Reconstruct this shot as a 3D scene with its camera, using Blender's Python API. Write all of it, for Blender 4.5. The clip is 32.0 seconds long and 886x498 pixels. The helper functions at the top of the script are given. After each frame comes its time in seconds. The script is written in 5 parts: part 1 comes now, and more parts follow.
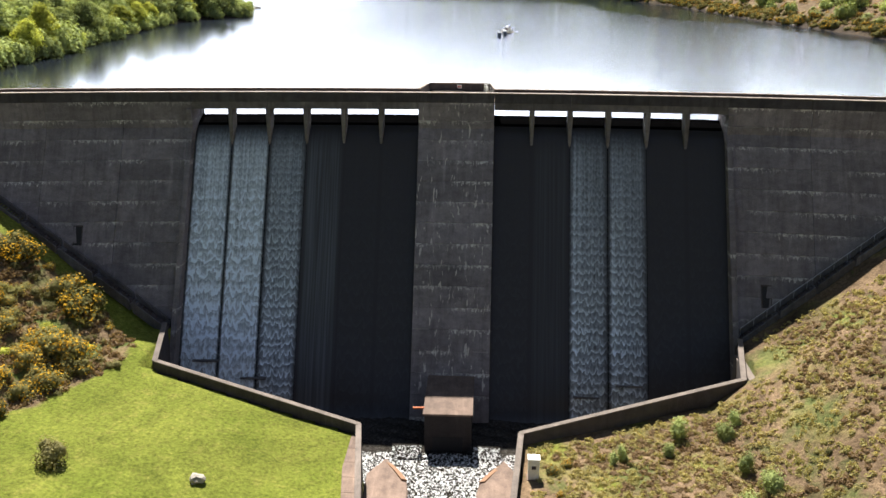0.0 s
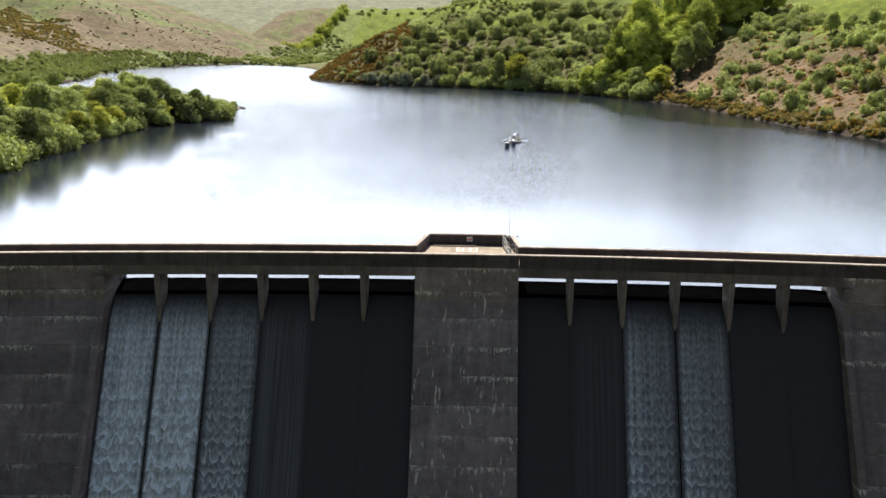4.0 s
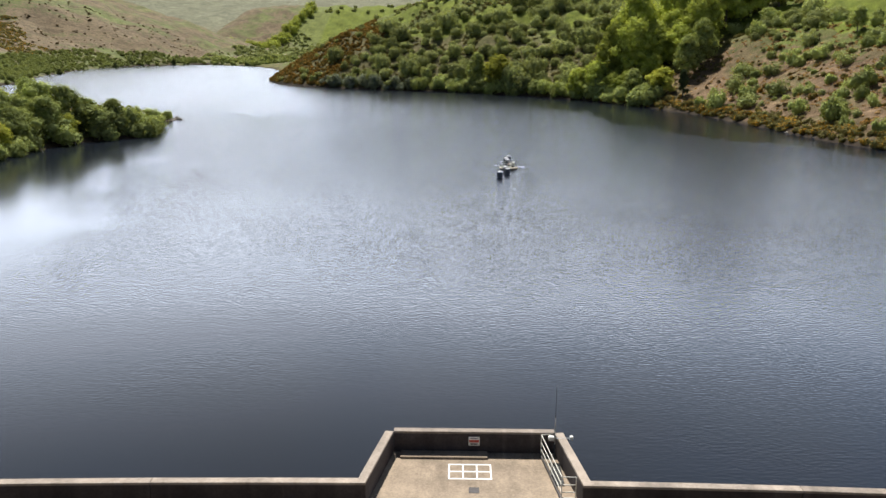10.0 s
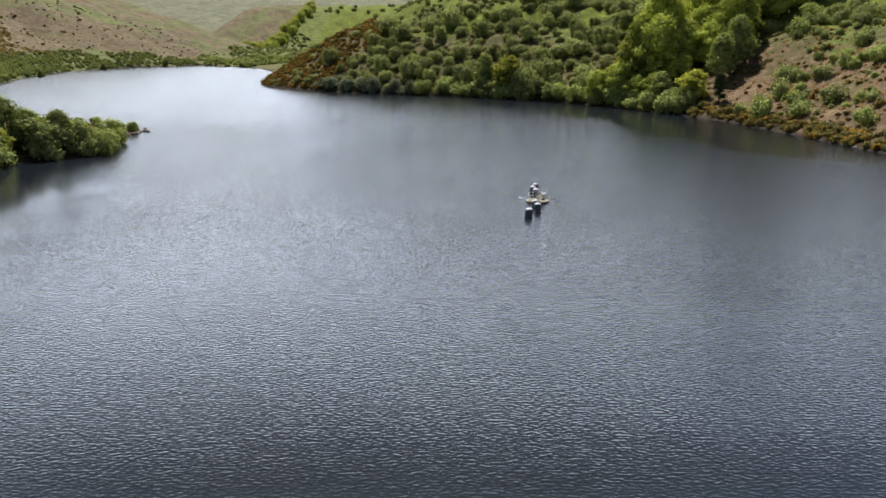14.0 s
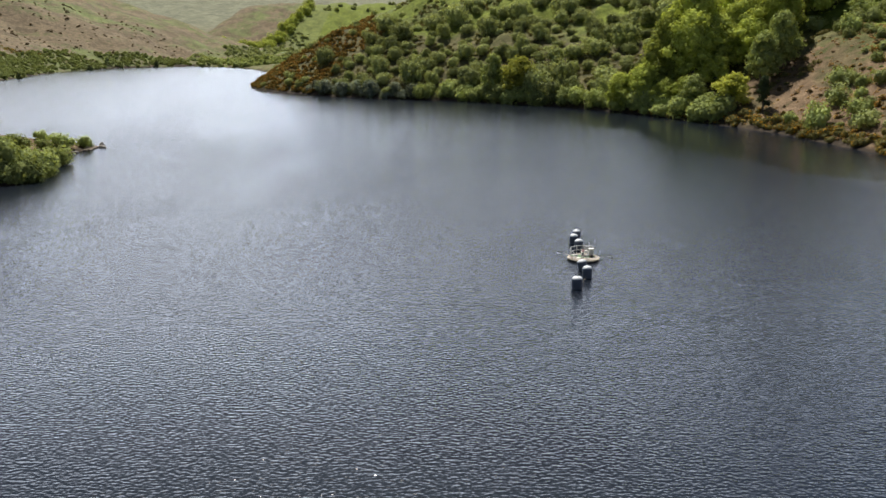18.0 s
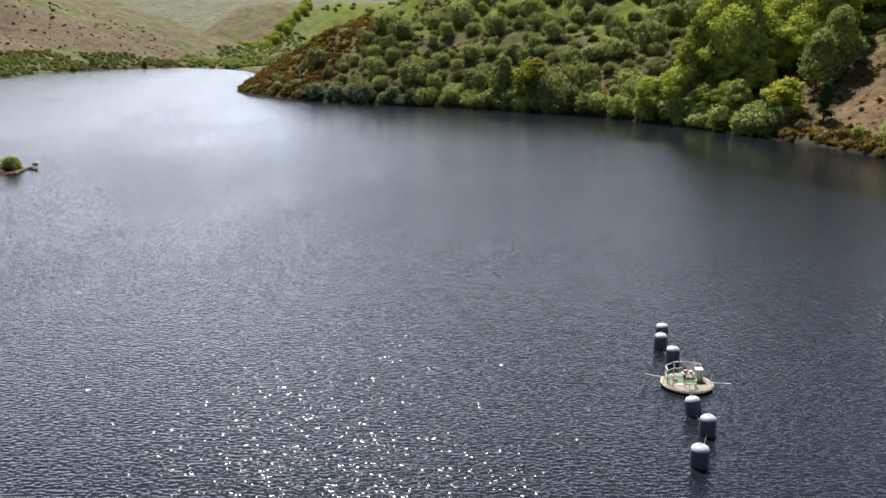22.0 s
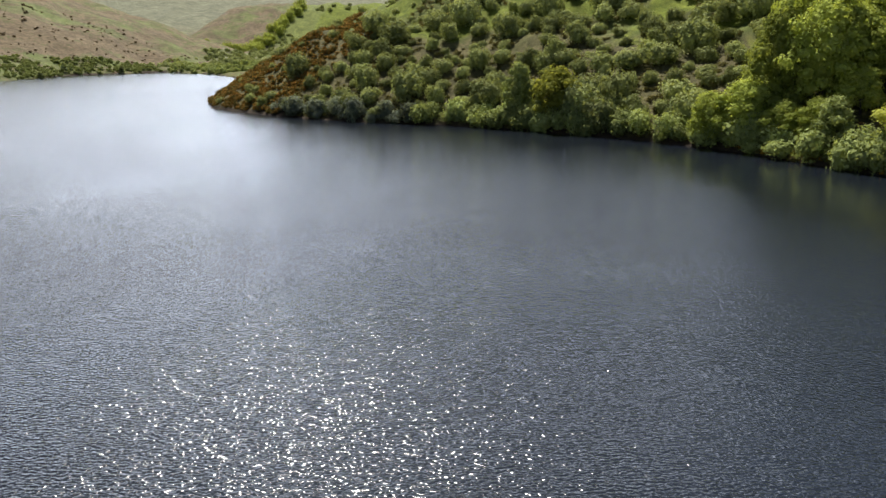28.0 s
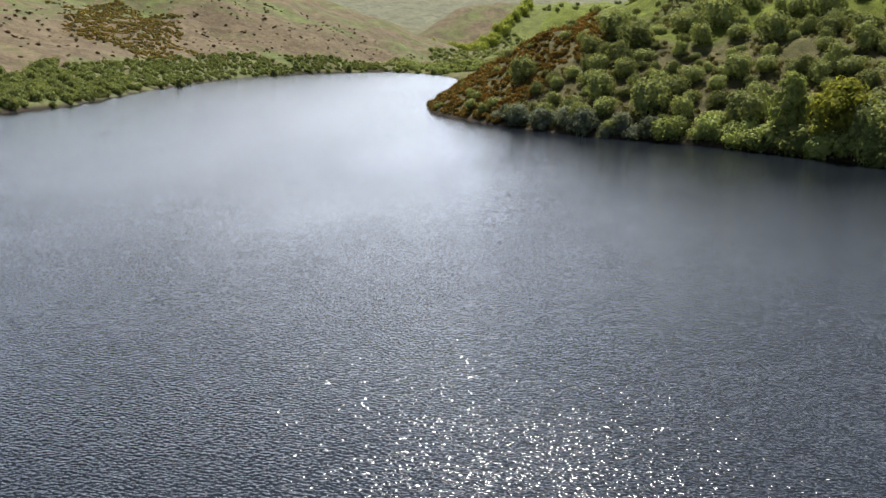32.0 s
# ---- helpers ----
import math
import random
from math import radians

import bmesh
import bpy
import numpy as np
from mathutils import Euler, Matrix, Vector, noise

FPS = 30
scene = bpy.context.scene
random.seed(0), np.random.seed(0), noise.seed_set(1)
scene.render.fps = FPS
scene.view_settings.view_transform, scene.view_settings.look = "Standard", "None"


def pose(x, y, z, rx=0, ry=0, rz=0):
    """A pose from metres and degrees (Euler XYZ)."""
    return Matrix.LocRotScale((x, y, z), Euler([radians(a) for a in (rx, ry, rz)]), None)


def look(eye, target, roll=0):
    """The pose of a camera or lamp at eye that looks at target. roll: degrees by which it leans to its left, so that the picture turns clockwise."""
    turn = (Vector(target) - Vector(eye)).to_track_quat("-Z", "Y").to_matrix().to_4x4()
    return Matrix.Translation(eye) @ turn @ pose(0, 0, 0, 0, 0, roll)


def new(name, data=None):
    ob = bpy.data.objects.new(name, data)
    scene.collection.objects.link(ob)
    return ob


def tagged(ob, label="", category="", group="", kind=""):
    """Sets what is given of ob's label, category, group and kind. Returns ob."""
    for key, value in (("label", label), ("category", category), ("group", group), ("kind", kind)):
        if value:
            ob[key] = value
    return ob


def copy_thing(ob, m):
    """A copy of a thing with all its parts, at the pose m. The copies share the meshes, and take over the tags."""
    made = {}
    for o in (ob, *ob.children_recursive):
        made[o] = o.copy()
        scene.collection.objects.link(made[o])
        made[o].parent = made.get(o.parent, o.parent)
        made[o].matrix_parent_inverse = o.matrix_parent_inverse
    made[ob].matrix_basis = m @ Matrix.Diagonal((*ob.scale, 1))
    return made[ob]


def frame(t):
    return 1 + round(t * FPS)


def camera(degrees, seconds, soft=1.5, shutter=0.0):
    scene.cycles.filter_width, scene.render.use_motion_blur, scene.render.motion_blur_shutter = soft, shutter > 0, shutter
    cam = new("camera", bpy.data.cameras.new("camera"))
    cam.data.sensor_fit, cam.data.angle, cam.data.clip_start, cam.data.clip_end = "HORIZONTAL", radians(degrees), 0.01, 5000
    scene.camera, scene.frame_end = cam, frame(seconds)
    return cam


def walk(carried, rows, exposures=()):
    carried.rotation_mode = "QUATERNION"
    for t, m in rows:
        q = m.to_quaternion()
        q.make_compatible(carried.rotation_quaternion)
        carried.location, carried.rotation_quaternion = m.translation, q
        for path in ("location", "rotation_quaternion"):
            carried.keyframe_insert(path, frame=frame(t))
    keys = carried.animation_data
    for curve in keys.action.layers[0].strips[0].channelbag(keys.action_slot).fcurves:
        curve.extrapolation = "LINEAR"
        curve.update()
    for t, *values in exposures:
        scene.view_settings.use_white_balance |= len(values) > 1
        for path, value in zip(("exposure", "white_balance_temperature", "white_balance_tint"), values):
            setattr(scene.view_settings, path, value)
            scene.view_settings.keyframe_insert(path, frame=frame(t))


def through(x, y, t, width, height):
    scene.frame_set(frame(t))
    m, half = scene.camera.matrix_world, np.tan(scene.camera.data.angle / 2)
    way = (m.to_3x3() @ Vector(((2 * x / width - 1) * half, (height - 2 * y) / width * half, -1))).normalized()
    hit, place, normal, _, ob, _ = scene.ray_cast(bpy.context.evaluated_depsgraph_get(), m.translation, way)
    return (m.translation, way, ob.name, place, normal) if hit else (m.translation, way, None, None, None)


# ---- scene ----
cam = camera(54.2, 32.0)
PATH = [
    (0.0, (4.21, -104.53, 18.90), (1.66, -57.30, 2.67), 0.10),
    (0.5, (3.60, -100.52, 19.25), (1.20, -53.32, 2.92), 0.20),
    (1.0, (3.12, -96.54, 19.64), (0.80, -49.37, 3.24), 0.30),
    (1.5, (2.85, -92.46, 20.18), (0.49, -44.47, 6.33), 0.30),
    (2.0, (2.65, -88.85, 20.30), (0.21, -40.27, 8.73), 0.30),
    (2.5, (2.45, -85.28, 20.48), (-0.05, -36.69, 8.93), 0.30),
    (3.0, (2.18, -81.61, 20.62), (-0.30, -33.03, 9.06), 0.40),
    (3.5, (1.98, -78.08, 20.74), (-0.52, -29.49, 9.21), 0.30),
    (5.5, (1.22, -64.58, 20.84), (-0.95, -15.97, 9.34), 0.20),
    (6.0, (1.05, -61.23, 20.86), (-1.15, -12.63, 9.33), 0.20),
    (6.5, (0.83, -57.81, 20.83), (-1.34, -9.21, 9.31), 0.20),
    (7.0, (0.58, -54.28, 20.83), (-1.59, -5.68, 9.30), 0.20),
    (7.5, (0.37, -50.68, 20.87), (-1.77, -2.09, 9.30), 0.20),
    (8.0, (0.11, -46.85, 20.86), (-1.83, 1.75, 9.29), 0.20),
    (8.5, (-0.05, -42.84, 20.80), (-0.94, 5.80, 9.25), 0.10),
    (9.0, (-0.19, -39.17, 20.83), (-1.08, 9.46, 9.23), 0.10),
    (9.5, (-0.29, -35.80, 20.95), (-1.19, 12.83, 9.36), 0.10),
    (10.0, (-0.49, -32.20, 21.06), (-1.36, 16.43, 9.46), 0.20),
    (10.5, (-0.58, -28.47, 21.18), (-1.50, 20.15, 9.55), 0.10),
    (11.0, (-0.79, -24.27, 21.21), (-1.71, 24.33, 9.54), 0.20),
    (11.5, (-1.15, -19.82, 21.09), (-2.07, 28.79, 9.44), 0.10),
    (12.0, (-1.43, -15.62, 21.05), (-2.35, 33.00, 9.43), 0.10),
    (12.5, (-1.71, -11.60, 21.09), (-2.66, 37.02, 9.47), 0.20),
    (13.0, (-2.04, -7.60, 21.15), (-2.99, 41.02, 9.50), 0.00),
    (13.5, (-2.28, -3.88, 21.11), (-3.23, 44.74, 9.49), 0.10),
    (14.0, (-2.48, 0.03, 20.99), (-3.43, 48.66, 9.39), 0.10),
    (14.5, (-2.62, 3.97, 20.87), (-3.59, 52.60, 9.29), 0.10),
    (16.5, (-3.61, 19.43, 21.26), (-4.61, 68.04, 9.61), 0.00),
    (17.0, (-3.78, 23.42, 21.21), (-4.83, 72.03, 9.56), 0.00),
    (17.5, (-3.98, 27.62, 21.25), (-5.03, 76.23, 9.60), -0.00),
    (18.0, (-4.21, 31.61, 21.28), (-5.23, 80.22, 9.61), 0.00),
    (18.5, (-4.40, 35.49, 21.26), (-5.45, 84.09, 9.59), -0.00),
    (19.0, (-4.50, 39.55, 21.17), (-5.59, 88.15, 9.49), -0.00),
    (19.5, (-4.83, 43.68, 21.25), (-5.90, 92.29, 9.57), -0.00),
    (20.0, (-5.11, 47.79, 21.29), (-6.18, 96.39, 9.59), -0.00),
    (20.5, (-5.39, 52.07, 21.16), (-6.43, 100.68, 9.49), 0.00),
    (21.0, (-5.71, 56.37, 21.09), (-6.74, 104.99, 9.44), 0.00),
    (21.5, (-5.95, 60.60, 21.01), (-6.95, 109.22, 9.36), 0.10),
    (22.0, (-6.16, 64.90, 20.97), (-7.16, 113.52, 9.34), 0.10),
    (22.5, (-6.35, 69.21, 20.97), (-7.34, 117.83, 9.37), 0.20),
    (23.0, (-6.46, 73.48, 21.05), (-7.46, 122.11, 9.45), 0.20),
    (23.5, (-6.70, 77.69, 21.12), (-7.67, 126.31, 9.49), 0.20),
    (24.0, (-6.90, 81.96, 21.11), (-7.90, 130.58, 9.49), 0.10),
    (24.5, (-7.28, 86.63, 20.99), (-8.30, 135.25, 9.36), -0.10),
    (25.0, (-7.33, 91.02, 20.92), (-8.33, 139.66, 9.35), 0.00),
    (25.5, (-7.45, 95.24, 20.96), (-8.42, 143.88, 9.41), 0.10),
    (27.5, (-8.13, 112.39, 21.80), (-9.13, 161.01, 10.20), -0.10),
    (28.0, (-8.31, 116.69, 22.11), (-9.28, 165.32, 10.51), -0.20),
    (28.5, (-8.42, 121.04, 22.31), (-10.96, 169.61, 10.73), -0.10),
    (29.0, (-8.91, 125.31, 22.39), (-14.22, 173.66, 10.82), -0.10),
    (29.5, (-9.71, 129.55, 22.47), (-16.81, 177.67, 10.90), 0.10),
    (30.0, (-10.64, 133.53, 22.50), (-19.46, 181.36, 10.90), 0.10),
    (30.5, (-11.35, 137.06, 22.60), (-21.97, 184.52, 11.03), 0.20),
    (31.0, (-12.59, 140.32, 22.62), (-24.67, 187.37, 10.92), 0.20),
    (31.5, (-14.03, 143.29, 22.66), (-26.96, 190.17, 11.03), 0.30),
    (32.0, (-15.11, 146.03, 22.88), (-27.96, 192.93, 11.25), 0.30),
]
walk(cam, [(t, look(eye, target, roll)) for t, eye, target, roll in PATH],
     [(0.0, 1.36), (3.0, 1.05), (6.0, 0.87), (9.0, 0.65), (13.0, 0.43), (19.0, 0.49), (25.0, 0.54), (32.0, 0.57)])

# ---- light ----
SUN_EL, SUN_AZ = 57.5, 14.5          # elevation; degrees to the left of straight ahead (+y)
sx = -math.sin(radians(SUN_AZ)) * math.cos(radians(SUN_EL))
sy = math.cos(radians(SUN_AZ)) * math.cos(radians(SUN_EL))
sz = math.sin(radians(SUN_EL))
sun_data = bpy.data.lights.new("sun", "SUN")
sun_data.energy, sun_data.angle, sun_data.color = 5.0, radians(0.8), (1.0, 0.95, 0.87)
sun = new("sun", sun_data)
sun.matrix_world = look((sx * 200, sy * 200, sz * 200), (0, 0, 0))

world = bpy.data.worlds.new("world")
scene.world = world
world.use_nodes = True
wn, wl = world.node_tree.nodes, world.node_tree.links
wn.clear()
w_out = wn.new("ShaderNodeOutputWorld")
w_bg = wn.new("ShaderNodeBackground")
w_sky = wn.new("ShaderNodeTexSky")
w_sky.sky_type, w_sky.sun_disc = "NISHITA", False
w_sky.sun_elevation, w_sky.sun_rotation = radians(SUN_EL), radians(-SUN_AZ)
w_sky.air_density, w_sky.dust_density, w_sky.altitude = 1.0, 0.3, 250
# broken white cloud over the blue
w_co = wn.new("ShaderNodeTexCoord")
w_map = wn.new("ShaderNodeMapping")
w_map.inputs["Scale"].default_value = (1.0, 1.0, 2.6)
w_map.inputs["Location"].default_value = (0.3, 0.1, 0.0)
w_noise = wn.new("ShaderNodeTexNoise")
w_noise.inputs["Scale"].default_value, w_noise.inputs["Detail"].default_value, w_noise.inputs["Roughness"].default_value = 1.7, 6, 0.55
w_ramp = wn.new("ShaderNodeValToRGB")
w_ramp.color_ramp.elements[0].position, w_ramp.color_ramp.elements[1].position = 0.24, 0.52
w_mix = wn.new("ShaderNodeMixRGB")
# haze and thin cloud are brightest on the sunward side
w_dot = wn.new("ShaderNodeVectorMath")
w_dot.operation = "DOT_PRODUCT"
w_dot.inputs[1].default_value = (math.sin(radians(12.0)), math.cos(radians(12.0)), 0.12)
w_glow = wn.new("ShaderNodeMapRange")
w_glow.interpolation_type = "SMOOTHSTEP"
for w_i, w_v in zip((1, 2, 3, 4), (-0.1, 1.0, 5.3, 41.0)):
    w_glow.inputs[w_i].default_value = w_v
w_tint = wn.new("ShaderNodeMixRGB")
w_tint.blend_type = "MULTIPLY"
w_tint.inputs[0].default_value = 1.0
# white towards the sun, bluer away from it
w_side = wn.new("ShaderNodeValToRGB")
w_side.color_ramp.elements[0].position, w_side.color_ramp.elements[1].position = 0.0, 0.75
w_side.color_ramp.elements[0].color, w_side.color_ramp.elements[1].color = (0.72, 0.93, 1.36, 1), (0.88, 0.965, 1.13, 1)
wl.new(w_dot.outputs["Value"], w_side.inputs[0])
wl.new(w_side.outputs[0], w_tint.inputs[1])
wl.new(w_co.outputs["Generated"], w_dot.inputs[0])
wl.new(w_dot.outputs["Value"], w_glow.inputs[0])
# and fade upwards
w_sep = wn.new("ShaderNodeSeparateXYZ")
w_rise = wn.new("ShaderNodeMapRange")
w_rise.interpolation_type = "SMOOTHSTEP"
for w_i, w_v in zip((1, 2, 3, 4), (0.0, 0.48, 1.0, 0.07)):
    w_rise.inputs[w_i].default_value = w_v
w_mul = wn.new("ShaderNodeMath")
w_mul.operation = "MULTIPLY"
wl.new(w_co.outputs["Generated"], w_sep.inputs[0])
wl.new(w_sep.outputs[2], w_rise.inputs[0])
wl.new(w_glow.outputs[0], w_mul.inputs[0])
wl.new(w_rise.outputs[0], w_mul.inputs[1])
# thinner near the horizon
w_low = wn.new("ShaderNodeMapRange")
w_low.interpolation_type = "SMOOTHSTEP"
for w_i, w_v in zip((1, 2, 3, 4), (0.03, 0.3, 0.6, 1.0)):
    w_low.inputs[w_i].default_value = w_v
w_both = wn.new("ShaderNodeMath")
w_both.operation = "MULTIPLY"
wl.new(w_sep.outputs[2], w_low.inputs[0])
wl.new(w_mul.outputs[0], w_both.inputs[0])
wl.new(w_low.outputs[0], w_both.inputs[1])
wl.new(w_both.outputs[0], w_tint.inputs[2])
wl.new(w_tint.outputs[0], w_mix.inputs[2])
wl.new(w_co.outputs["Generated"], w_map.inputs["Vector"])
wl.new(w_map.outputs[0], w_noise.inputs["Vector"])
wl.new(w_noise.outputs["Fac"], w_ramp.inputs[0])
wl.new(w_ramp.outputs[0], w_mix.inputs[0])
wl.new(w_sky.outputs[0], w_mix.inputs[1])
wl.new(w_mix.outputs[0], w_bg.inputs[0])
w_bg.inputs[1].default_value = 0.10
wl.new(w_bg.outputs[0], w_out.inputs[0])


# ---- materials ----
class Nodes:
    """Short hand for building a node material."""

    def __init__(self, name):
        self.mat = bpy.data.materials.new(name)
        self.mat.use_nodes = True
        self.n, self.l = self.mat.node_tree.nodes, self.mat.node_tree.links
        self.n.clear()
        self.out = self.n.new("ShaderNodeOutputMaterial")

    def put(self, socket, value):
        if isinstance(value, bpy.types.NodeSocket):
            self.l.new(value, socket)
        elif value is not None:
            socket.default_value = value

    def coord(self, scale=(1, 1, 1), obj=True):
        co, mp = self.n.new("ShaderNodeTexCoord"), self.n.new("ShaderNodeMapping")
        mp.inputs["Scale"].default_value = scale
        self.l.new(co.outputs["Object" if obj else "Generated"], mp.inputs["Vector"])
        return mp.outputs[0]

    def geo(self, scale=(1, 1, 1)):
        g, mp = self.n.new("ShaderNodeNewGeometry"), self.n.new("ShaderNodeMapping")
        mp.inputs["Scale"].default_value = scale
        self.l.new(g.outputs["Position"], mp.inputs["Vector"])
        return mp.outputs[0]

    def island(self):
        return self.n.new("ShaderNodeNewGeometry").outputs["Random Per Island"]

    def rand(self):
        return self.n.new("ShaderNodeObjectInfo").outputs["Random"]

    def attr(self, name):
        a = self.n.new("ShaderNodeAttribute")
        a.attribute_name = name
        return a.outputs["Fac"]

    def noise(self, vec, scale, detail=4, rough=0.55, dist=0.0):
        t = self.n.new("ShaderNodeTexNoise")
        self.put(t.inputs["Vector"], vec)
        t.inputs["Scale"].default_value, t.inputs["Detail"].default_value = scale, detail
        t.inputs["Roughness"].default_value, t.inputs["Distortion"].default_value = rough, dist
        return t.outputs["Fac"]

    def voronoi(self, vec, scale, feature="F1", rnd=1.0):
        t = self.n.new("ShaderNodeTexVoronoi")
        t.feature = feature
        self.put(t.inputs["Vector"], vec)
        t.inputs["Scale"].default_value, t.inputs["Randomness"].default_value = scale, rnd
        return t.outputs["Distance"]

    def ramp(self, fac, *stops):
        r = self.n.new("ShaderNodeValToRGB")
        e = r.color_ramp.elements
        while len(e) < len(stops):
            e.new(0.5)
        for el, (p, c) in zip(e, stops):
            el.position = p
            el.color = (*c, 1) if isinstance(c, tuple) else (c, c, c, 1)
        self.put(r.inputs[0], fac)
        return r.outputs[0]

    def mix(self, fac, a, b, mode="MIX"):
        m = self.n.new("ShaderNodeMixRGB")
        m.blend_type = mode
        self.put(m.inputs[0], fac)
        for s, v in ((m.inputs[1], a), (m.inputs[2], b)):
            self.put(s, (*v, 1) if isinstance(v, tuple) else v)
        return m.outputs[0]

    def math(self, op, a, b=None, c=None, clamp=False):
        m = self.n.new("ShaderNodeMath")
        m.operation, m.use_clamp = op, clamp
        for s, v in zip(m.inputs, (a, b, c)):
            self.put(s, v)
        return m.outputs[0]

    def xyz(self, vec):
        s = self.n.new("ShaderNodeSeparateXYZ")
        self.l.new(vec, s.inputs[0])
        return s.outputs

    def vec(self, x, y, z):
        s = self.n.new("ShaderNodeCombineXYZ")
        for i, v in zip(s.inputs, (x, y, z)):
            self.put(i, v)
        return s.outputs[0]

    def bump(self, height, strength=0.3, distance=0.1, normal=None):
        b = self.n.new("ShaderNodeBump")
        self.put(b.inputs["Height"], height)
        b.inputs["Strength"].default_value, b.inputs["Distance"].default_value = strength, distance
        self.put(b.inputs["Normal"], normal)
        return b.outputs[0]

    def principled(self, color, rough=0.8, metal=0.0, normal=None, ior=None, spec=None):
        p = self.n.new("ShaderNodeBsdfPrincipled")
        self.put(p.inputs["Base Color"], (*color, 1) if isinstance(color, tuple) else color)
        self.put(p.inputs["Roughness"], rough)
        self.put(p.inputs["Metallic"], metal)
        self.put(p.inputs["Normal"], normal)
        self.put(p.inputs["IOR"], ior)
        self.put(p.inputs["Specular IOR Level"], spec)
        self.l.new(p.outputs[0], self.out.inputs[0])
        return self.mat


def leaf_material(name, dark, light, flower=None, share=0.0, through=0.35):
    k = Nodes(name)
    r, patch = k.island(), k.noise(k.geo(), 0.24, 4)
    col = k.mix(k.math("ADD", k.math("MULTIPLY", r, 0.38), k.math("MULTIPLY", k.math("SUBTRACT", patch, 0.34), 1.15), clamp=True), dark, light)
    tone = k.ramp(k.rand(), (0.0, 0.62), (1.0, 1.3))
    col = k.mix(1.0, col, tone, "MULTIPLY")
    if flower:
        spot = k.math("GREATER_THAN", k.math("ADD", k.math("MULTIPLY", r, 0.6), k.noise(k.geo(), 0.5, 2)), 1.0 - share)
        col = k.mix(spot, col, flower)
    d, t, m = k.n.new("ShaderNodeBsdfDiffuse"), k.n.new("ShaderNodeBsdfTranslucent"), k.n.new("ShaderNodeMixShader")
    k.l.new(col, d.inputs[0])
    k.l.new(k.mix(1.0, col, (1.2, 1.12, 0.6), "MULTIPLY"), t.inputs[0])
    m.inputs[0].default_value = through
    k.l.new(d.outputs[0], m.inputs[1])
    k.l.new(t.outputs[0], m.inputs[2])
    k.l.new(m.outputs[0], k.out.inputs[0])
    return k.mat


def concrete(name, base, stain, wet=0.0, lift=2.2, white=0.5, top=0.0):
    """Weathered concrete: blotches, vertical run-off streaks, white lime at the lift joints."""
    k = Nodes(name)
    p = k.geo()
    s = k.xyz(p)
    blot = k.noise(p, 0.22, 5, 0.6)
    grain = k.noise(p, 9.0, 4, 0.65)
    streak = k.noise(k.geo((1.6, 0.3, 0.12)), 1.0, 5, 0.6)
    col = k.mix(k.ramp(blot, (0.32, 0.0), (0.7, 1.0)), base, stain)
    col = k.mix(k.math("MULTIPLY", k.ramp(streak, (0.5, 0.0), (0.72, 1.0)), 0.55), col, tuple(c * 0.42 for c in base))
    col = k.mix(k.math("MULTIPLY", k.ramp(streak, (0.28, 1.0), (0.42, 0.0)), 0.3), col, tuple(min(1, c * 1.9) for c in base))
    col = k.mix(1.0, col, k.ramp(k.noise(k.geo((0.7, 0.7, 1.1)), 1.3, 6, 0.68), (0.32, 0.78), (0.68, 1.22)), "MULTIPLY")
    tone = k.ramp(k.rand(), (0.0, 0.84), (1.0, 1.14))
    col = k.mix(1.0, col, tone, "MULTIPLY")
    if white:
        # lime runs hang below some of the joints
        zz = k.math("DIVIDE", k.math("SUBTRACT", s[2], top), lift)
        down = k.math("SUBTRACT", k.math("CEIL", zz), zz)
        on = k.ramp(k.noise(k.vec(k.math("MULTIPLY", s[0], 0.11), 3.0, k.math("CEIL", zz)), 1.0, 2), (0.46, 0.0), (0.55, 1.0))
        drip = k.noise(k.vec(k.math("MULTIPLY", s[0], 3.2), 0.0, k.math("CEIL", zz)), 1.0, 3, 0.7)
        length = k.math("MULTIPLY", k.ramp(drip, (0.4, 0.0), (0.75, 1.0)), 0.42)
        lime = k.math("MULTIPLY", k.math("LESS_THAN", down, k.math("ADD", length, 0.015)), on)
        lime = k.math("MULTIPLY", lime, k.ramp(k.noise(p, 2.5, 4, 0.7), (0.42, 0.0), (0.6, white)))
        col = k.mix(lime, col, (0.55, 0.54, 0.5))
        seam = k.math("LESS_THAN", k.math("MULTIPLY", down, lift), 0.05)
        seam = k.math("MULTIPLY", seam, k.ramp(k.noise(k.vec(k.math("MULTIPLY", s[0], 0.45), 7.0, k.math("CEIL", zz)), 1.0, 3, 0.6), (0.5, 0.0), (0.58, 0.6)))
        col = k.mix(seam, col, (0.42, 0.41, 0.38))
        if white > 0.9:
            runs = k.ramp(k.noise(k.geo((2.4, 0.5, 0.55)), 1.0, 3, 0.55, 0.4), (0.64, 0.0), (0.67, 0.75))
            col = k.mix(runs, col, (0.5, 0.48, 0.43))
    col = k.mix(1.0, col, k.ramp(grain, (0.3, 0.78), (0.7, 1.15)), "MULTIPLY")
    h = k.math("ADD", grain, k.math("MULTIPLY", blot, 1.5))
    return k.principled(col, 0.86, normal=k.bump(h, 0.35, 0.05), spec=0.0 if wet else 0.35)


def plain(name, color, rough=0.6, metal=0.0, vary=0.25, scale=4.0, bump=0.15):
    k = Nodes(name)
    n = k.noise(k.geo(), scale, 5, 0.6)
    col = k.mix(n, tuple(c * (1 - vary) for c in color), tuple(min(1, c * (1 + vary)) for c in color))
    return k.principled(col, rough, metal, normal=k.bump(k.noise(k.geo(), scale * 6, 3), bump, 0.02))


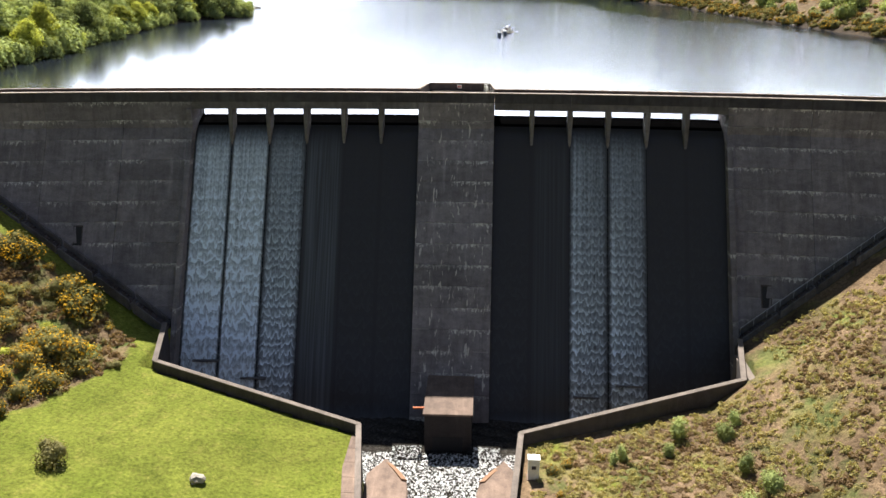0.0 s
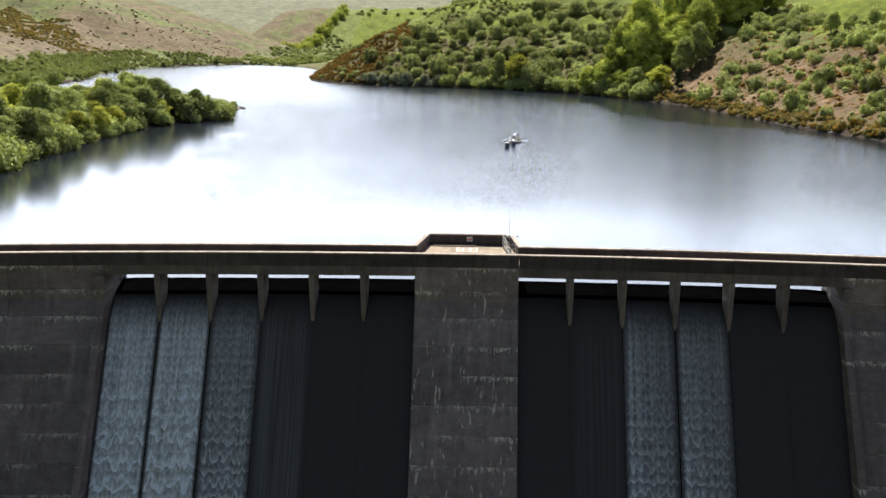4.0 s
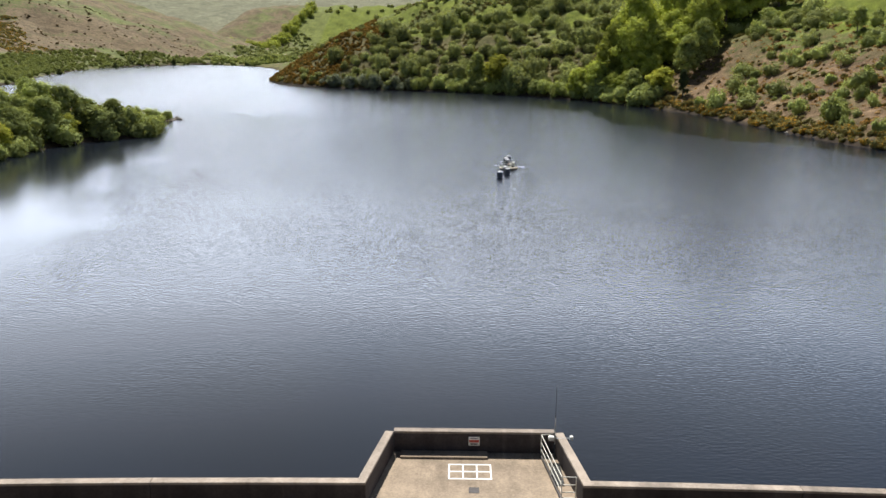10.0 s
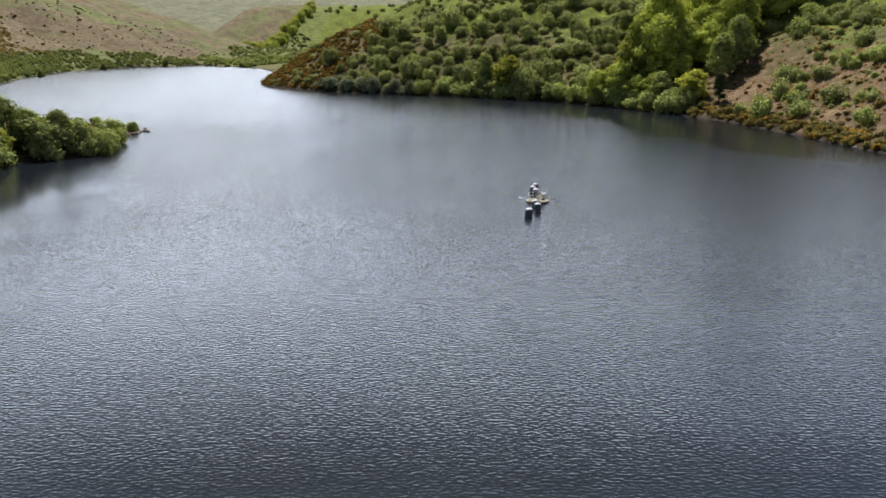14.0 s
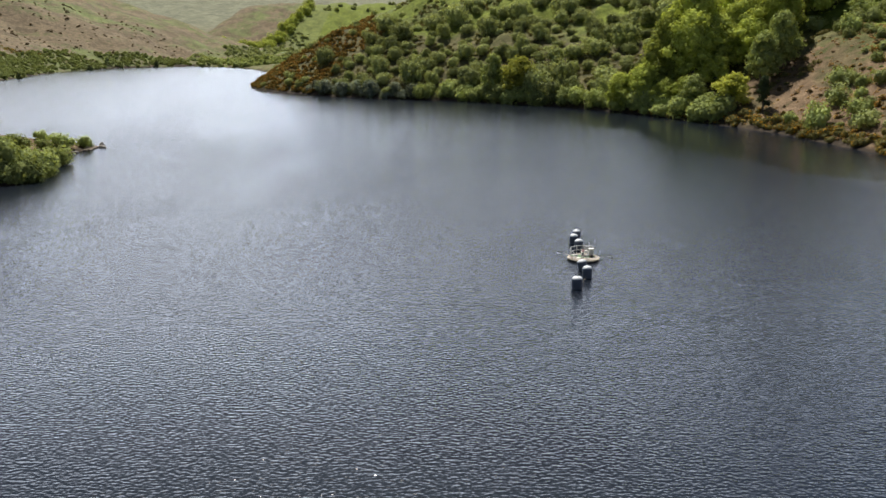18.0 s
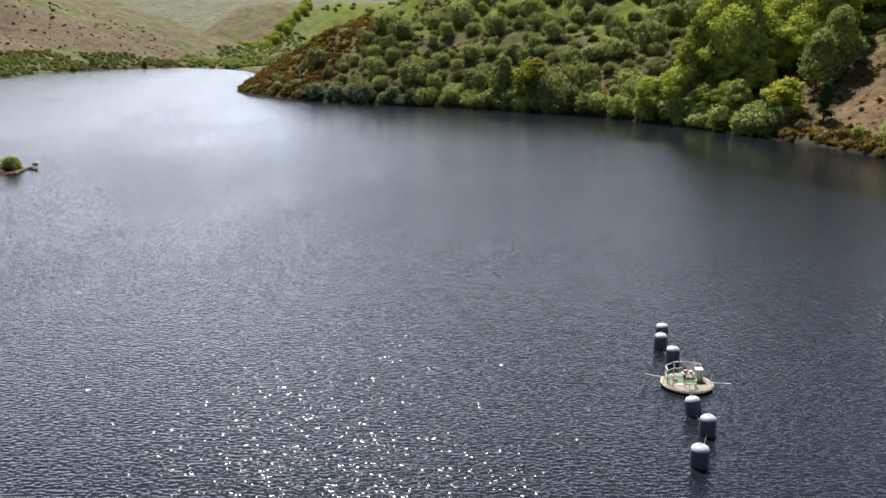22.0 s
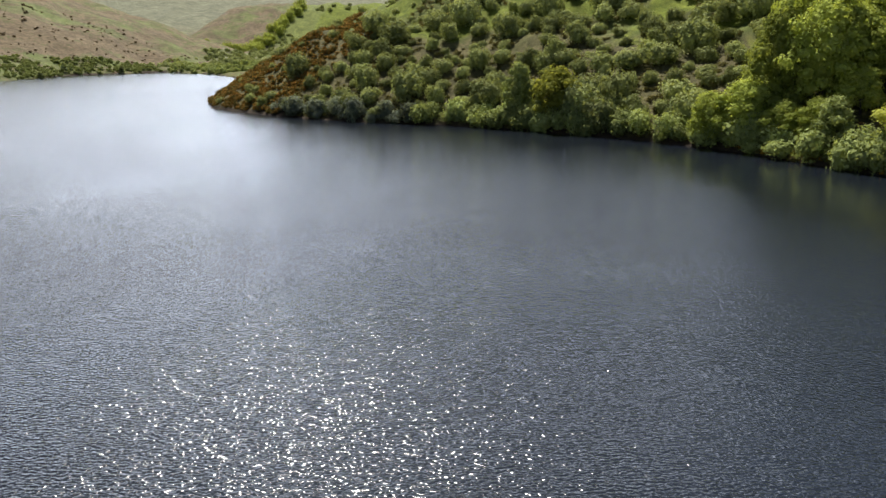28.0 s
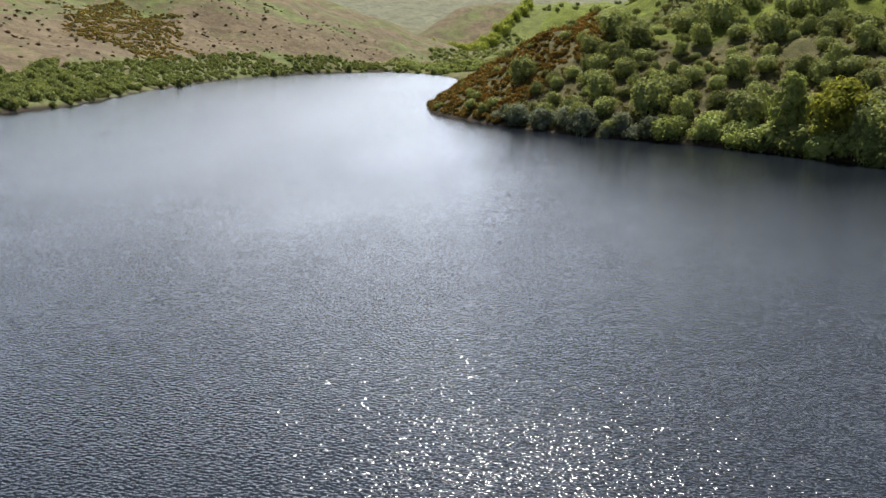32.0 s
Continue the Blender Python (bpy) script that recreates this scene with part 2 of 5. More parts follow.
M = {}
M["dam"] = concrete("dam_concrete", (0.185, 0.168, 0.175), (0.118, 0.108, 0.114), white=0.8, top=2.15)
M["pier"] = concrete("pier_concrete", (0.2, 0.183, 0.19), (0.122, 0.112, 0.118), white=0.95, top=2.15)
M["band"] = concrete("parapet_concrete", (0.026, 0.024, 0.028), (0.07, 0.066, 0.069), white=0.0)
M["beam"] = concrete("beam_concrete", (0.13, 0.121, 0.12), (0.068, 0.064, 0.065), white=0.0)
M["fin"] = concrete("fin_concrete", (0.158, 0.145, 0.14), (0.093, 0.085, 0.083), white=0.0)
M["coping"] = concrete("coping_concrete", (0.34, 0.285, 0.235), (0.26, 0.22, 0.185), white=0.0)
M["deck"] = concrete("deck_concrete", (0.3, 0.238, 0.175), (0.245, 0.195, 0.145), white=0.0)
# one dark tone over the whole body of the outlet block
M["block"] = concrete("dark_block_concrete", (0.042, 0.034, 0.031), (0.025, 0.021, 0.020), white=0.0)
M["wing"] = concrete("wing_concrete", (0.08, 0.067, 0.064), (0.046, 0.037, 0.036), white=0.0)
M["wingcap"] = concrete("wing_coping", (0.2, 0.165, 0.14), (0.14, 0.115, 0.1), white=0.0)
M["ledge"] = concrete("ledge_concrete", (0.2, 0.14, 0.108), (0.14, 0.1, 0.08), white=0.0)
# near black, standing for the deck's shade on the crest; wet drops gloss
M["chute"] = concrete("shaded_chute_concrete", (0.0022, 0.0022, 0.0024), (0.0015, 0.0015, 0.0016), wet=0.4, white=0.0)
M["white"] = plain("white_paint", (0.78, 0.77, 0.74), 0.6, vary=0.12)
M["steel"] = plain("galvanised_steel", (0.42, 0.43, 0.43), 0.45, 0.6)
M["pale"] = plain("pale_painted_steel", (0.68, 0.67, 0.6), 0.5)
M["dark"] = plain("dark_void", (0.012, 0.012, 0.013), 0.8)
M["red"] = plain("red_paint", (0.5, 0.06, 0.04), 0.5)
M["orange"] = plain("rusty_orange_pipe", (0.6, 0.17, 0.06), 0.6)
M["rust"] = plain("rust_stain", (0.22, 0.115, 0.06), 0.8)
# buoy body darkened for its backlit side, dome paled for its sunlit top
M["buoy"] = plain("grey_blue_backlit_plastic", (0.085, 0.105, 0.15), 0.38, vary=0.18, scale=1.5)
M["buoy_top"] = plain("pale_lit_plastic", (0.55, 0.57, 0.6), 0.4, vary=0.1)
M["green"] = plain("green_deck_mat", (0.1, 0.2, 0.09), 0.8)
M["hull"] = plain("weathered_tan_hull", (0.5, 0.44, 0.34), 0.6, vary=0.35, scale=2.5)
M["planks"] = plain("worn_grey_brown_deck", (0.3, 0.255, 0.215), 0.75, vary=0.4, scale=5.0)
M["pink"] = plain("faded_pink_plastic", (0.5, 0.3, 0.3), 0.5)
M["rock"] = plain("granite", (0.3, 0.27, 0.23), 0.9, vary=0.4, scale=1.5, bump=0.6)
M["tanrock"] = plain("tan_shore_rock", (0.15, 0.115, 0.08), 0.9, vary=0.4, scale=1.5, bump=0.6)
M["bark"] = plain("bark", (0.11, 0.09, 0.07), 0.9, vary=0.4, scale=3, bump=0.5)
M["post"] = plain("weathered_timber", (0.2, 0.17, 0.14), 0.9)
M["beech"] = leaf_material("beech_leaves", (0.23, 0.28, 0.065), (0.64, 0.7, 0.19), through=0.36)
M["willow"] = leaf_material("willow_leaves", (0.18, 0.22, 0.085), (0.52, 0.58, 0.22), through=0.28)
M["bright"] = leaf_material("spring_leaves", (0.3, 0.33, 0.07), (0.7, 0.72, 0.19), through=0.46)
M["scrub"] = leaf_material("hawthorn_leaves", (0.155, 0.185, 0.08), (0.49, 0.53, 0.235), through=0.3)
M["grey"] = leaf_material("blackthorn_blossom", (0.120, 0.150, 0.105), (0.390, 0.420, 0.345), through=0.35)
M["gorse"] = leaf_material("gorse", (0.1, 0.105, 0.045), (0.3, 0.26, 0.105), (0.46, 0.25, 0.03), 0.02, 0.2)
M["bankgorse"] = leaf_material("bank_gorse", (0.12, 0.12, 0.048), (0.36, 0.32, 0.13), (0.6, 0.36, 0.04), 0.045, 0.35)
M["bloom"] = leaf_material("gorse_in_bloom", (0.1, 0.1, 0.035), (0.26, 0.2, 0.08), (0.3, 0.165, 0.045), 0.17, 0.25)
M["heath"] = leaf_material("heather", (0.120, 0.090, 0.053), (0.255, 0.188, 0.105), through=0.25)
M["lowscrub"] = leaf_material("low_scrub", (0.13, 0.124, 0.054), (0.34, 0.305, 0.135), through=0.3)
M["conifer"] = leaf_material("conifer_needles", (0.034, 0.052, 0.027), (0.094, 0.117, 0.061), through=0.25)
M["tuft"] = leaf_material("rough_grass", (0.25, 0.24, 0.085), (0.58, 0.48, 0.25), through=0.45)
M["fern"] = leaf_material("dead_bracken", (0.24, 0.16, 0.09), (0.52, 0.38, 0.23), through=0.4)


def ground_material():
    k = Nodes("hill_ground")
    p = k.geo()
    big, mid, fine = k.noise(p, 0.03, 6, 0.6), k.noise(p, 0.3, 6, 0.65, 0.6), k.noise(p, 3.0, 5, 0.7)
    grass = k.mix(k.ramp(mid, (0.35, 0.0), (0.66, 1.0)), (0.072, 0.084, 0.028), (0.17, 0.172, 0.06))
    bracken = k.mix(k.ramp(mid, (0.33, 0.0), (0.68, 1.0)), (0.082, 0.056, 0.033), (0.215, 0.148, 0.09))
    lawn = k.mix(k.ramp(k.noise(p, 0.12, 5, 0.6), (0.35, 0.0), (0.65, 1.0)), (0.1, 0.122, 0.017), (0.155, 0.172, 0.029))
    lawn = k.mix(k.ramp(k.noise(p, 0.9, 5, 0.7), (0.52, 0.0), (0.75, 0.6)), lawn, (0.22, 0.2, 0.05))
    field = k.mix(k.ramp(mid, (0.33, 0.0), (0.66, 1.0)), (0.085, 0.115, 0.016), (0.18, 0.21, 0.034))
    col_f = k.ramp(k.math("ADD", k.attr("field"), k.math("MULTIPLY", k.math("SUBTRACT", mid, 0.5), 0.6)), (0.4, 0.0), (0.6, 1.0))
    # distance haze put into the colour as a paler grey-green
    moor = k.mix(k.ramp(big, (0.4, 0.0), (0.62, 1.0)), (0.165, 0.168, 0.115), (0.19, 0.195, 0.13))
    # brown scrub floor with the shade between bushes mixed into its colour
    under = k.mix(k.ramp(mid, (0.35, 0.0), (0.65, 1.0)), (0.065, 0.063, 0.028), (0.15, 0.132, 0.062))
    mud = k.mix(mid, (0.03, 0.023, 0.016), (0.07, 0.053, 0.037))
    b = k.math("ADD", k.attr("bracken"), k.math("MULTIPLY", k.math("SUBTRACT", mid, 0.5), 1.3))
    b = k.ramp(b, (0.38, 0.0), (0.62, 1.0))
    col = k.mix(b, grass, bracken)
    col = k.mix(k.math("MULTIPLY", k.math("MULTIPLY", k.ramp(big, (0.45, 0.0), (0.6, 1.0)), k.math("SUBTRACT", 1.0, b)), 0.6), col, (0.12, 0.165, 0.03))
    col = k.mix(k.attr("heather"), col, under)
    col = k.mix(col_f, col, field)
    col = k.mix(k.attr("moor"), col, moor)
    a = k.ramp(k.math("ADD", k.attr("lawn"), k.math("MULTIPLY", k.math("SUBTRACT", mid, 0.5), 0.5)), (0.4, 0.0), (0.6, 1.0))
    col = k.mix(a, col, lawn)
    col = k.mix(k.ramp(k.attr("mud"), (0.3, 0.0), (0.7, 1.0)), col, mud)
    col = k.mix(1.0, col, k.ramp(fine, (0.28, 0.45), (0.72, 1.45)), "MULTIPLY")
    wide = k.noise(p, 0.06, 5, 0.65, 1.0)
    col = k.mix(1.0, col, k.ramp(wide, (0.34, 0.72), (0.66, 1.25)), "MULTIPLY")
    h = k.math("ADD", k.math("MULTIPLY", mid, 2.0), fine)
    return k.principled(col, 0.95, normal=k.bump(h, 0.6, 0.35), spec=0.1)


def lake_material(name, ripple, tint, crest):
    """Wind ripples over dark water, gentle where the banks give shelter."""
    k = Nodes(name)
    p = k.geo()
    gust = k.ramp(k.noise(k.geo((1.0, 0.6, 1.0)), 0.02, 4, 0.55, 0.8), (0.36, 0.7), (0.64, 1.0))
    w1 = k.noise(k.geo((0.7, 1.5, 1.0)), 0.8, 2, 0.5)
    w2 = k.noise(k.geo((0.9, 1.4, 1.0)), 3.2, 1, 0.4)
    swell = k.math("ADD", k.math("MULTIPLY", w1, 0.14), k.math("MULTIPLY", w2, crest))
    h = k.math("MULTIPLY", swell, k.math("MULTIPLY", gust, k.attr("ripple")))
    return k.principled(tint, 0.13, normal=k.bump(h, 1.0, ripple), ior=1.333)


def churned_material():
    """Shallow brown water; sun glints painted as white flecks past the dam's shadow."""
    k = Nodes("pool_water")
    p = k.geo((1.0, 0.8, 1.0))
    n = k.noise(p, 4.6, 4, 0.65, 0.8)
    # white flecks stand for glitter, so they are strong only on sunlit water
    foam_glint = k.math("MULTIPLY", k.ramp(n, (0.5, 0.0), (0.58, 1.0)), k.math("ADD", 0.04, k.math("MULTIPLY", k.math("LESS_THAN", k.xyz(k.geo())[1], -25.2), 0.85)))
    col = k.mix(foam_glint, (0.02, 0.016, 0.012), (0.7, 0.71, 0.71))
    return k.principled(col, 0.12, normal=k.bump(n, 1.0, 0.16), ior=1.333)


def cascade_material(name, amount, x0, mode=""):
    """Thin water running down a spillway bay in scale-like roll waves."""
    k = Nodes(name)
    s = k.xyz(k.geo())
    u = k.math("SUBTRACT", s[0], x0)
    across = k.math("DIVIDE", u, 4.47)
    wob = k.noise(k.geo((0.35, 0.0, 0.28)), 1.0, 3)
    wob2 = k.noise(k.geo((1.1, 0.0, 0.7)), 1.0, 2)
    grow = k.ramp(k.math("MULTIPLY", s[2], -0.033), (0.12, 0.0), (0.75, 1.0))

    def fronts(freq, width, bend, mixed, sharp):
        """Curved wave fronts, sharp below and fading upwards."""
        arc = k.math("ABSOLUTE", k.math("SINE", k.math("ADD", k.math("MULTIPLY", u, width), k.math("MULTIPLY", wob, 9.0))))
        f = k.math("FRACT", k.math("ADD", k.math("MULTIPLY", s[2], freq), k.math("ADD", k.math("MULTIPLY", arc, bend), k.math("MULTIPLY", wob2, mixed))))
        return k.math("POWER", k.math("SUBTRACT", 1.0, f), sharp)

    large = fronts(1.0, 4.4, 0.45, 1.8, 4.2) if mode else fronts(0.6, 2.8, 0.5, 1.8, 3.8)
    small = fronts(1.5, 5.2, 0.4, 2.0, 1.8)
    fine = k.noise(k.geo((6.0, 1.0, 1.2)), 1.0, 4, 0.7)
    streak = k.noise(k.geo((4.0, 0.0, 0.05)), 1.0, 3, 0.6)
    scale = k.math("ADD", k.math("MULTIPLY", large, k.math("MULTIPLY", grow, 0.95)), k.math("MULTIPLY", small, k.math("ADD", 0.14, k.math("MULTIPLY", grow, 0.08))))
    body = k.math("ADD", k.math("MULTIPLY", fine, 0.55), k.math("MULTIPLY", streak, 0.6))
    foam_glint = k.math("ADD", k.math("SUBTRACT", body, 0.36 if mode else 0.29), scale)
    if mode == "streaks":
        foam_glint = k.ramp(streak, (0.4, 0.25), (0.7, 1.0))
    if mode == "fade":
        foam_glint = k.math("MULTIPLY", foam_glint, k.ramp(across, (0.05, 1.5), (0.22, 1.0), (0.95, 0.62)))
    sides = k.ramp(across, (0.04, 0.1), (0.12 if mode else 0.07, 1.0), (0.86 if mode else 0.93, 1.0), (0.97, 0.15))
    foam_glint = k.math("MULTIPLY", k.math("MULTIPLY", foam_glint, sides), k.ramp(k.math("MULTIPLY", s[2], -0.1), (0.1, 0.0), (0.4, 1.0)))
    foam_glint = k.math("MULTIPLY", foam_glint, amount, clamp=True)
    col = k.mix(foam_glint, (0.034, 0.033, 0.036), (0.66, 0.77, 0.87))
    return k.principled(col, 0.3, normal=k.bump(scale, 0.5, 0.1) if amount > 0.1 else None, ior=1.333, spec=0.3)


M["ground"] = ground_material()
M["lake"] = lake_material("reservoir_water", 0.2, (0.009, 0.012, 0.018), 0.37)
M["pool"] = churned_material()


# ---- mesh helpers ----
def fast_mesh(name, verts, quads, tris=None):
    """A mesh from arrays of vertices and of quads (and triangles)."""
    me = bpy.data.meshes.new(name)
    verts = np.asarray(verts, np.float32)
    quads = np.zeros((0, 4), np.int32) if quads is None else np.asarray(quads, np.int32)
    tris = np.zeros((0, 3), np.int32) if tris is None else np.asarray(tris, np.int32)
    loops = np.concatenate([quads.ravel(), tris.ravel()])
    size = np.concatenate([np.full(len(quads), 4), np.full(len(tris), 3)])
    me.vertices.add(len(verts))
    me.vertices.foreach_set("co", verts.ravel())
    me.loops.add(len(loops))
    me.loops.foreach_set("vertex_index", loops)
    me.polygons.add(len(size))
    me.polygons.foreach_set("loop_start", np.concatenate([[0], np.cumsum(size)[:-1]]).astype(np.int32))
    me.update(calc_edges=True)
    return me


def smooth(me):
    me.polygons.foreach_set("use_smooth", np.ones(len(me.polygons), bool))
    return me


def part(name, bm, material, parent=None, label="", soft=False):
    """Links a bmesh as one mesh object under a thing or a part."""
    me = bpy.data.meshes.new(name)
    bm.normal_update()
    bm.to_mesh(me)
    bm.free()
    if soft:
        smooth(me)
    me.materials.append(material)
    ob = new(name, me)
    if parent is not None:
        ob.parent = parent
    return tagged(ob, label)


def thing(name, label, category, group="", kind="", at=(0, 0, 0)):
    ob = new(name)
    ob.location = at
    ob.empty_display_size = 0.2
    return tagged(ob, label, category, group, kind)


def hexa(bm, c):
    """Eight corners: four below, four above, both the same way round."""
    v = [bm.verts.new(p) for p in c]
    for f in ((3, 2, 1, 0), (4, 5, 6, 7), (0, 1, 5, 4), (1, 2, 6, 5), (2, 3, 7, 6), (3, 0, 4, 7)):
        bm.faces.new([v[i] for i in f])
    return bm


def soften(bm, w):
    if w:
        bmesh.ops.bevel(bm, geom=bm.edges[:], offset=w, segments=1, affect="EDGES")
    return bm


def box(x0, x1, y0, y1, z0, z1, bevel=0.0, bm=None):
    bm = bm or bmesh.new()
    hexa(bm, [(x0, y0, z0), (x1, y0, z0), (x1, y1, z0), (x0, y1, z0), (x0, y0, z1), (x1, y0, z1), (x1, y1, z1), (x0, y1, z1)])
    return soften(bm, bevel)


def tube(bm, a, b, r0, r1=None, n=8):
    """A tapered rod from a to b, closed at both ends."""
    a, b = Vector(a), Vector(b)
    r1 = r0 if r1 is None else r1
    q = (b - a).to_track_quat("Z", "Y")
    rings = []
    for p, r in ((a, r0), (b, r1)):
        rings.append([bm.verts.new(p + q @ Vector((r * math.cos(2 * math.pi * i / n), r * math.sin(2 * math.pi * i / n), 0))) for i in range(n)])
    for i in range(n):
        j = (i + 1) % n
        bm.faces.new((rings[0][i], rings[0][j], rings[1][j], rings[1][i]))
    bm.faces.new(rings[0][::-1])
    bm.faces.new(rings[1])
    return bm


def rods(pairs, r, n=6):
    bm = bmesh.new()
    for a, b in pairs:
        tube(bm, a, b, r, n=n)
    return bm


# ---- the plan ----
CURVE = 0.0013                       # the dam bows upstream
PIER_X, PIER_HALF, PITCH = 0.25, 4.5, 4.47
SPILL = PIER_HALF + 6 * PITCH        # half width of the spillway
TOP, ROAD, BEAM = 3.3, 2.2, 1.25      # parapet top, roadway, underside of the deck beam
FLOOR = -31.6                        # apron at the toe
SHORE = [(79, -6), (92, 50), (96, 100), (87, 140), (81, 165), (76, 207), (71, 240), (63, 262), (48, 297), (34, 317), (13, 337), (-10, 354),
         (-40, 367), (-68, 390), (-94, 420), (-106, 455), (-114, 520), (-132, 620), (-160, 700), (-192, 766), (-240, 803), (-286, 740),
         (-288, 645), (-270, 560), (-256, 500), (-226, 412), (-224, 375), (-222, 320), (-180, 262), (-130, 226), (-96, 214), (-79, 209),
         (-80, 197), (-76, 184), (-71, 168), (-72, 160), (-82, 150), (-84, 128), (-83, 95), (-79, 60), (-79, 30), (-78, -6)]
SHORE_P = np.array(SHORE, float)


def dam_y(x, off):
    return off - CURVE * x * x


def face_off(z):
    """Offset of the downstream face from the axis at a height."""
    return -2.5 - 0.53 * max(0.0, -1.0 - z)


def shore_distance(x, y):
    """Signed distance to the waterline: positive on land."""
    px, py = np.asarray(x, float), np.asarray(y, float)
    best = np.full(px.shape, 1e9)
    inside = np.zeros(px.shape, bool)
    for (ax, ay), (bx, by) in zip(SHORE_P, np.roll(SHORE_P, -1, 0)):
        dx, dy = bx - ax, by - ay
        s = np.clip(((px - ax) * dx + (py - ay) * dy) / (dx * dx + dy * dy), 0, 1)
        best = np.minimum(best, np.hypot(px - ax - s * dx, py - ay - s * dy))
        if ay != by:
            cross = ((ay > py) != (by > py)) & (px < dx * (py - ay) / dy + ax)
            inside ^= cross
    return np.where(inside, -best, best)


def waves(x, y, seed, length, octaves=4):
    """Cheap smooth noise from a few rotated sines, about -1 to 1."""
    rng = np.random.RandomState(seed)
    total, amp, norm = 0.0, 1.0, 0.0
    for _ in range(octaves):
        for _ in range(3):
            a, ph = rng.uniform(0, 2 * math.pi), rng.uniform(0, 2 * math.pi)
            total = total + amp * np.sin((x * math.cos(a) + y * math.sin(a)) * 2 * math.pi / (length * rng.uniform(0.7, 1.4)) + ph)
            norm += amp * 0.6
        length, amp = length * 0.5, amp * 0.5
    return total / norm


# banks: place, steepness, height at which the slope levels out
BANKS = np.array([(95, 60, 0.42, 70), (92, 130, 0.42, 80), (80, 200, 0.48, 90), (60, 270, 0.56, 130), (0, 350, 0.58, 150), (-60, 390, 0.62, 160),
                  (-100, 440, 0.68, 150), (-118, 540, 0.62, 130), (-140, 640, 0.22, 50), (-185, 760, 0.06, 50), (-205, 790, 0.12, 80), (-248, 815, 0.36, 160), (-285, 730, 0.4, 160),
                  (-290, 640, 0.36, 160), (-265, 540, 0.34, 140), (-225, 400, 0.28, 120), (-230, 320, 0.16, 90), (-150, 235, 0.07, 60),
                  (-85, 200, 0.2, 9), (-86, 120, 0.12, 40), (-82, 50, 0.16, 50), (-85, -20, 0.3, 60)])


def step(a, b, v):
    s = np.clip((v - a) / (b - a), 0, 1)
    return s * s * (3 - 2 * s)


def upstream(x, y):
    d = shore_distance(x, y)
    wsum, slope, cap = 0.0, 0.0, 0.0
    for bx, by, s, c in BANKS:
        w = 1.0 / (30.0 ** 2 + (x - bx) ** 2 + (y - by) ** 2) ** 1.5
        wsum, slope, cap = wsum + w, slope + w * s, cap + w * c
    slope, cap = slope / wsum, cap / wsum
    land = np.maximum(d, 0)
    h = 0.5 * (1 - np.exp(-land / 1.2)) + cap * (1 - np.exp(-slope * land / cap))
    rough = waves(x, y, 3, 60) * np.minimum(land * 0.05, 3.5) + waves(x, y, 5, 14, 3) * np.minimum(land * 0.03, 0.45)
    # the valley behind the head of the lake, a long spur on one side, a rounded hill and the moor behind
    w = step(770, 850, y) * step(-40, -110, x)
    foot = np.interp(y, [760, 803, 1000, 1200, 1400], [-285, -262, -238, -214, -200])
    run = np.maximum(0, foot - x)
    spur = 170 * (1 - np.exp(-0.45 * run / 170)) * (1 - step(1050, 1330, y + 0.35 * (x + 300)))
    floor_z = 1.0 + 0.028 * np.maximum(0, y - 800) * (1 - step(1150, 1300, y))
    knoll = 80 * step(1200, 1560, y - 0.25 * (x + 300)) * step(-470, -340, x) * (1 - 0.7 * step(1600, 1900, y))
    moor = 158 * step(1500, 2650, y) + 70 * step(-500, -1300, x) * step(900, 1700, y)
    behind = np.maximum(spur, floor_z) + knoll
    h = h * (1 - w) + behind * w
    mid = np.zeros(x.shape)
    h = np.where(d > 0, h + rough + np.where(d > 30, mid + moor, (mid + moor) * land / 30), np.maximum(-24.0, d * 0.45))
    return h, d


def downstream(x, y):
    a = np.maximum(0, -y - 16)
    # lawn on one bank, rough slope on the other
    left = -26.4 + 0.66 * np.maximum(0, -x - 28.0 - 0.30 * np.minimum(a, 30)) + 0.03 * np.maximum(0, -x - 8)
    right = -26.0 + 0.66 * np.maximum(0, x - 26.0 - 0.05 * a) + 0.10 * np.maximum(0, np.minimum(x - 8, 18)) * np.minimum(a / 12, 1.0)
    mown = -26.1 + 0.165 * np.clip(-x - 8.0, 0, 26) + 0.08 * np.maximum(0, -x - 34)
    left = np.where(left > mown, left, mown)
    h = np.where(x < 0, left, right)
    h = np.minimum(h, 12 + 0.3 * (np.abs(x) - 80))
    h = h + waves(x, y, 9, 25, 4) * 0.35 * step(10, 16, np.abs(x))
    xl, xr = np.interp(y, [-80, -43, -30.1], [-5.8, -6.3, -8.1]), np.interp(y, [-80, -42, -31.4], [6.2, 6.8, 7.8])
    channel = (x > xl) & (x < xr) & (y < -28)
    edge = -30.2 + 0.242 * (np.abs(x) - 8.0)
    basin = (np.abs(x) < 31.6) & (y > edge)
    return np.where(channel | basin, -34.0, h)


def ground_z(x, y):
    x, y = np.asarray(x, float), np.asarray(y, float)
    up, d = upstream(x, y)
    down = downstream(x, y)
    w = step(-14, 4, y + 2.0)
    near = np.abs(x) < 74
    w = np.where(near, (y > -1.5).astype(float), w)
    return down * (1 - w) + up * w


# ---- ground, one sheet to the horizon ----
def spaced(*runs):
    out = []
    for a, b, s in runs:
        out.append(np.arange(a, b, s))
    return np.concatenate(out)


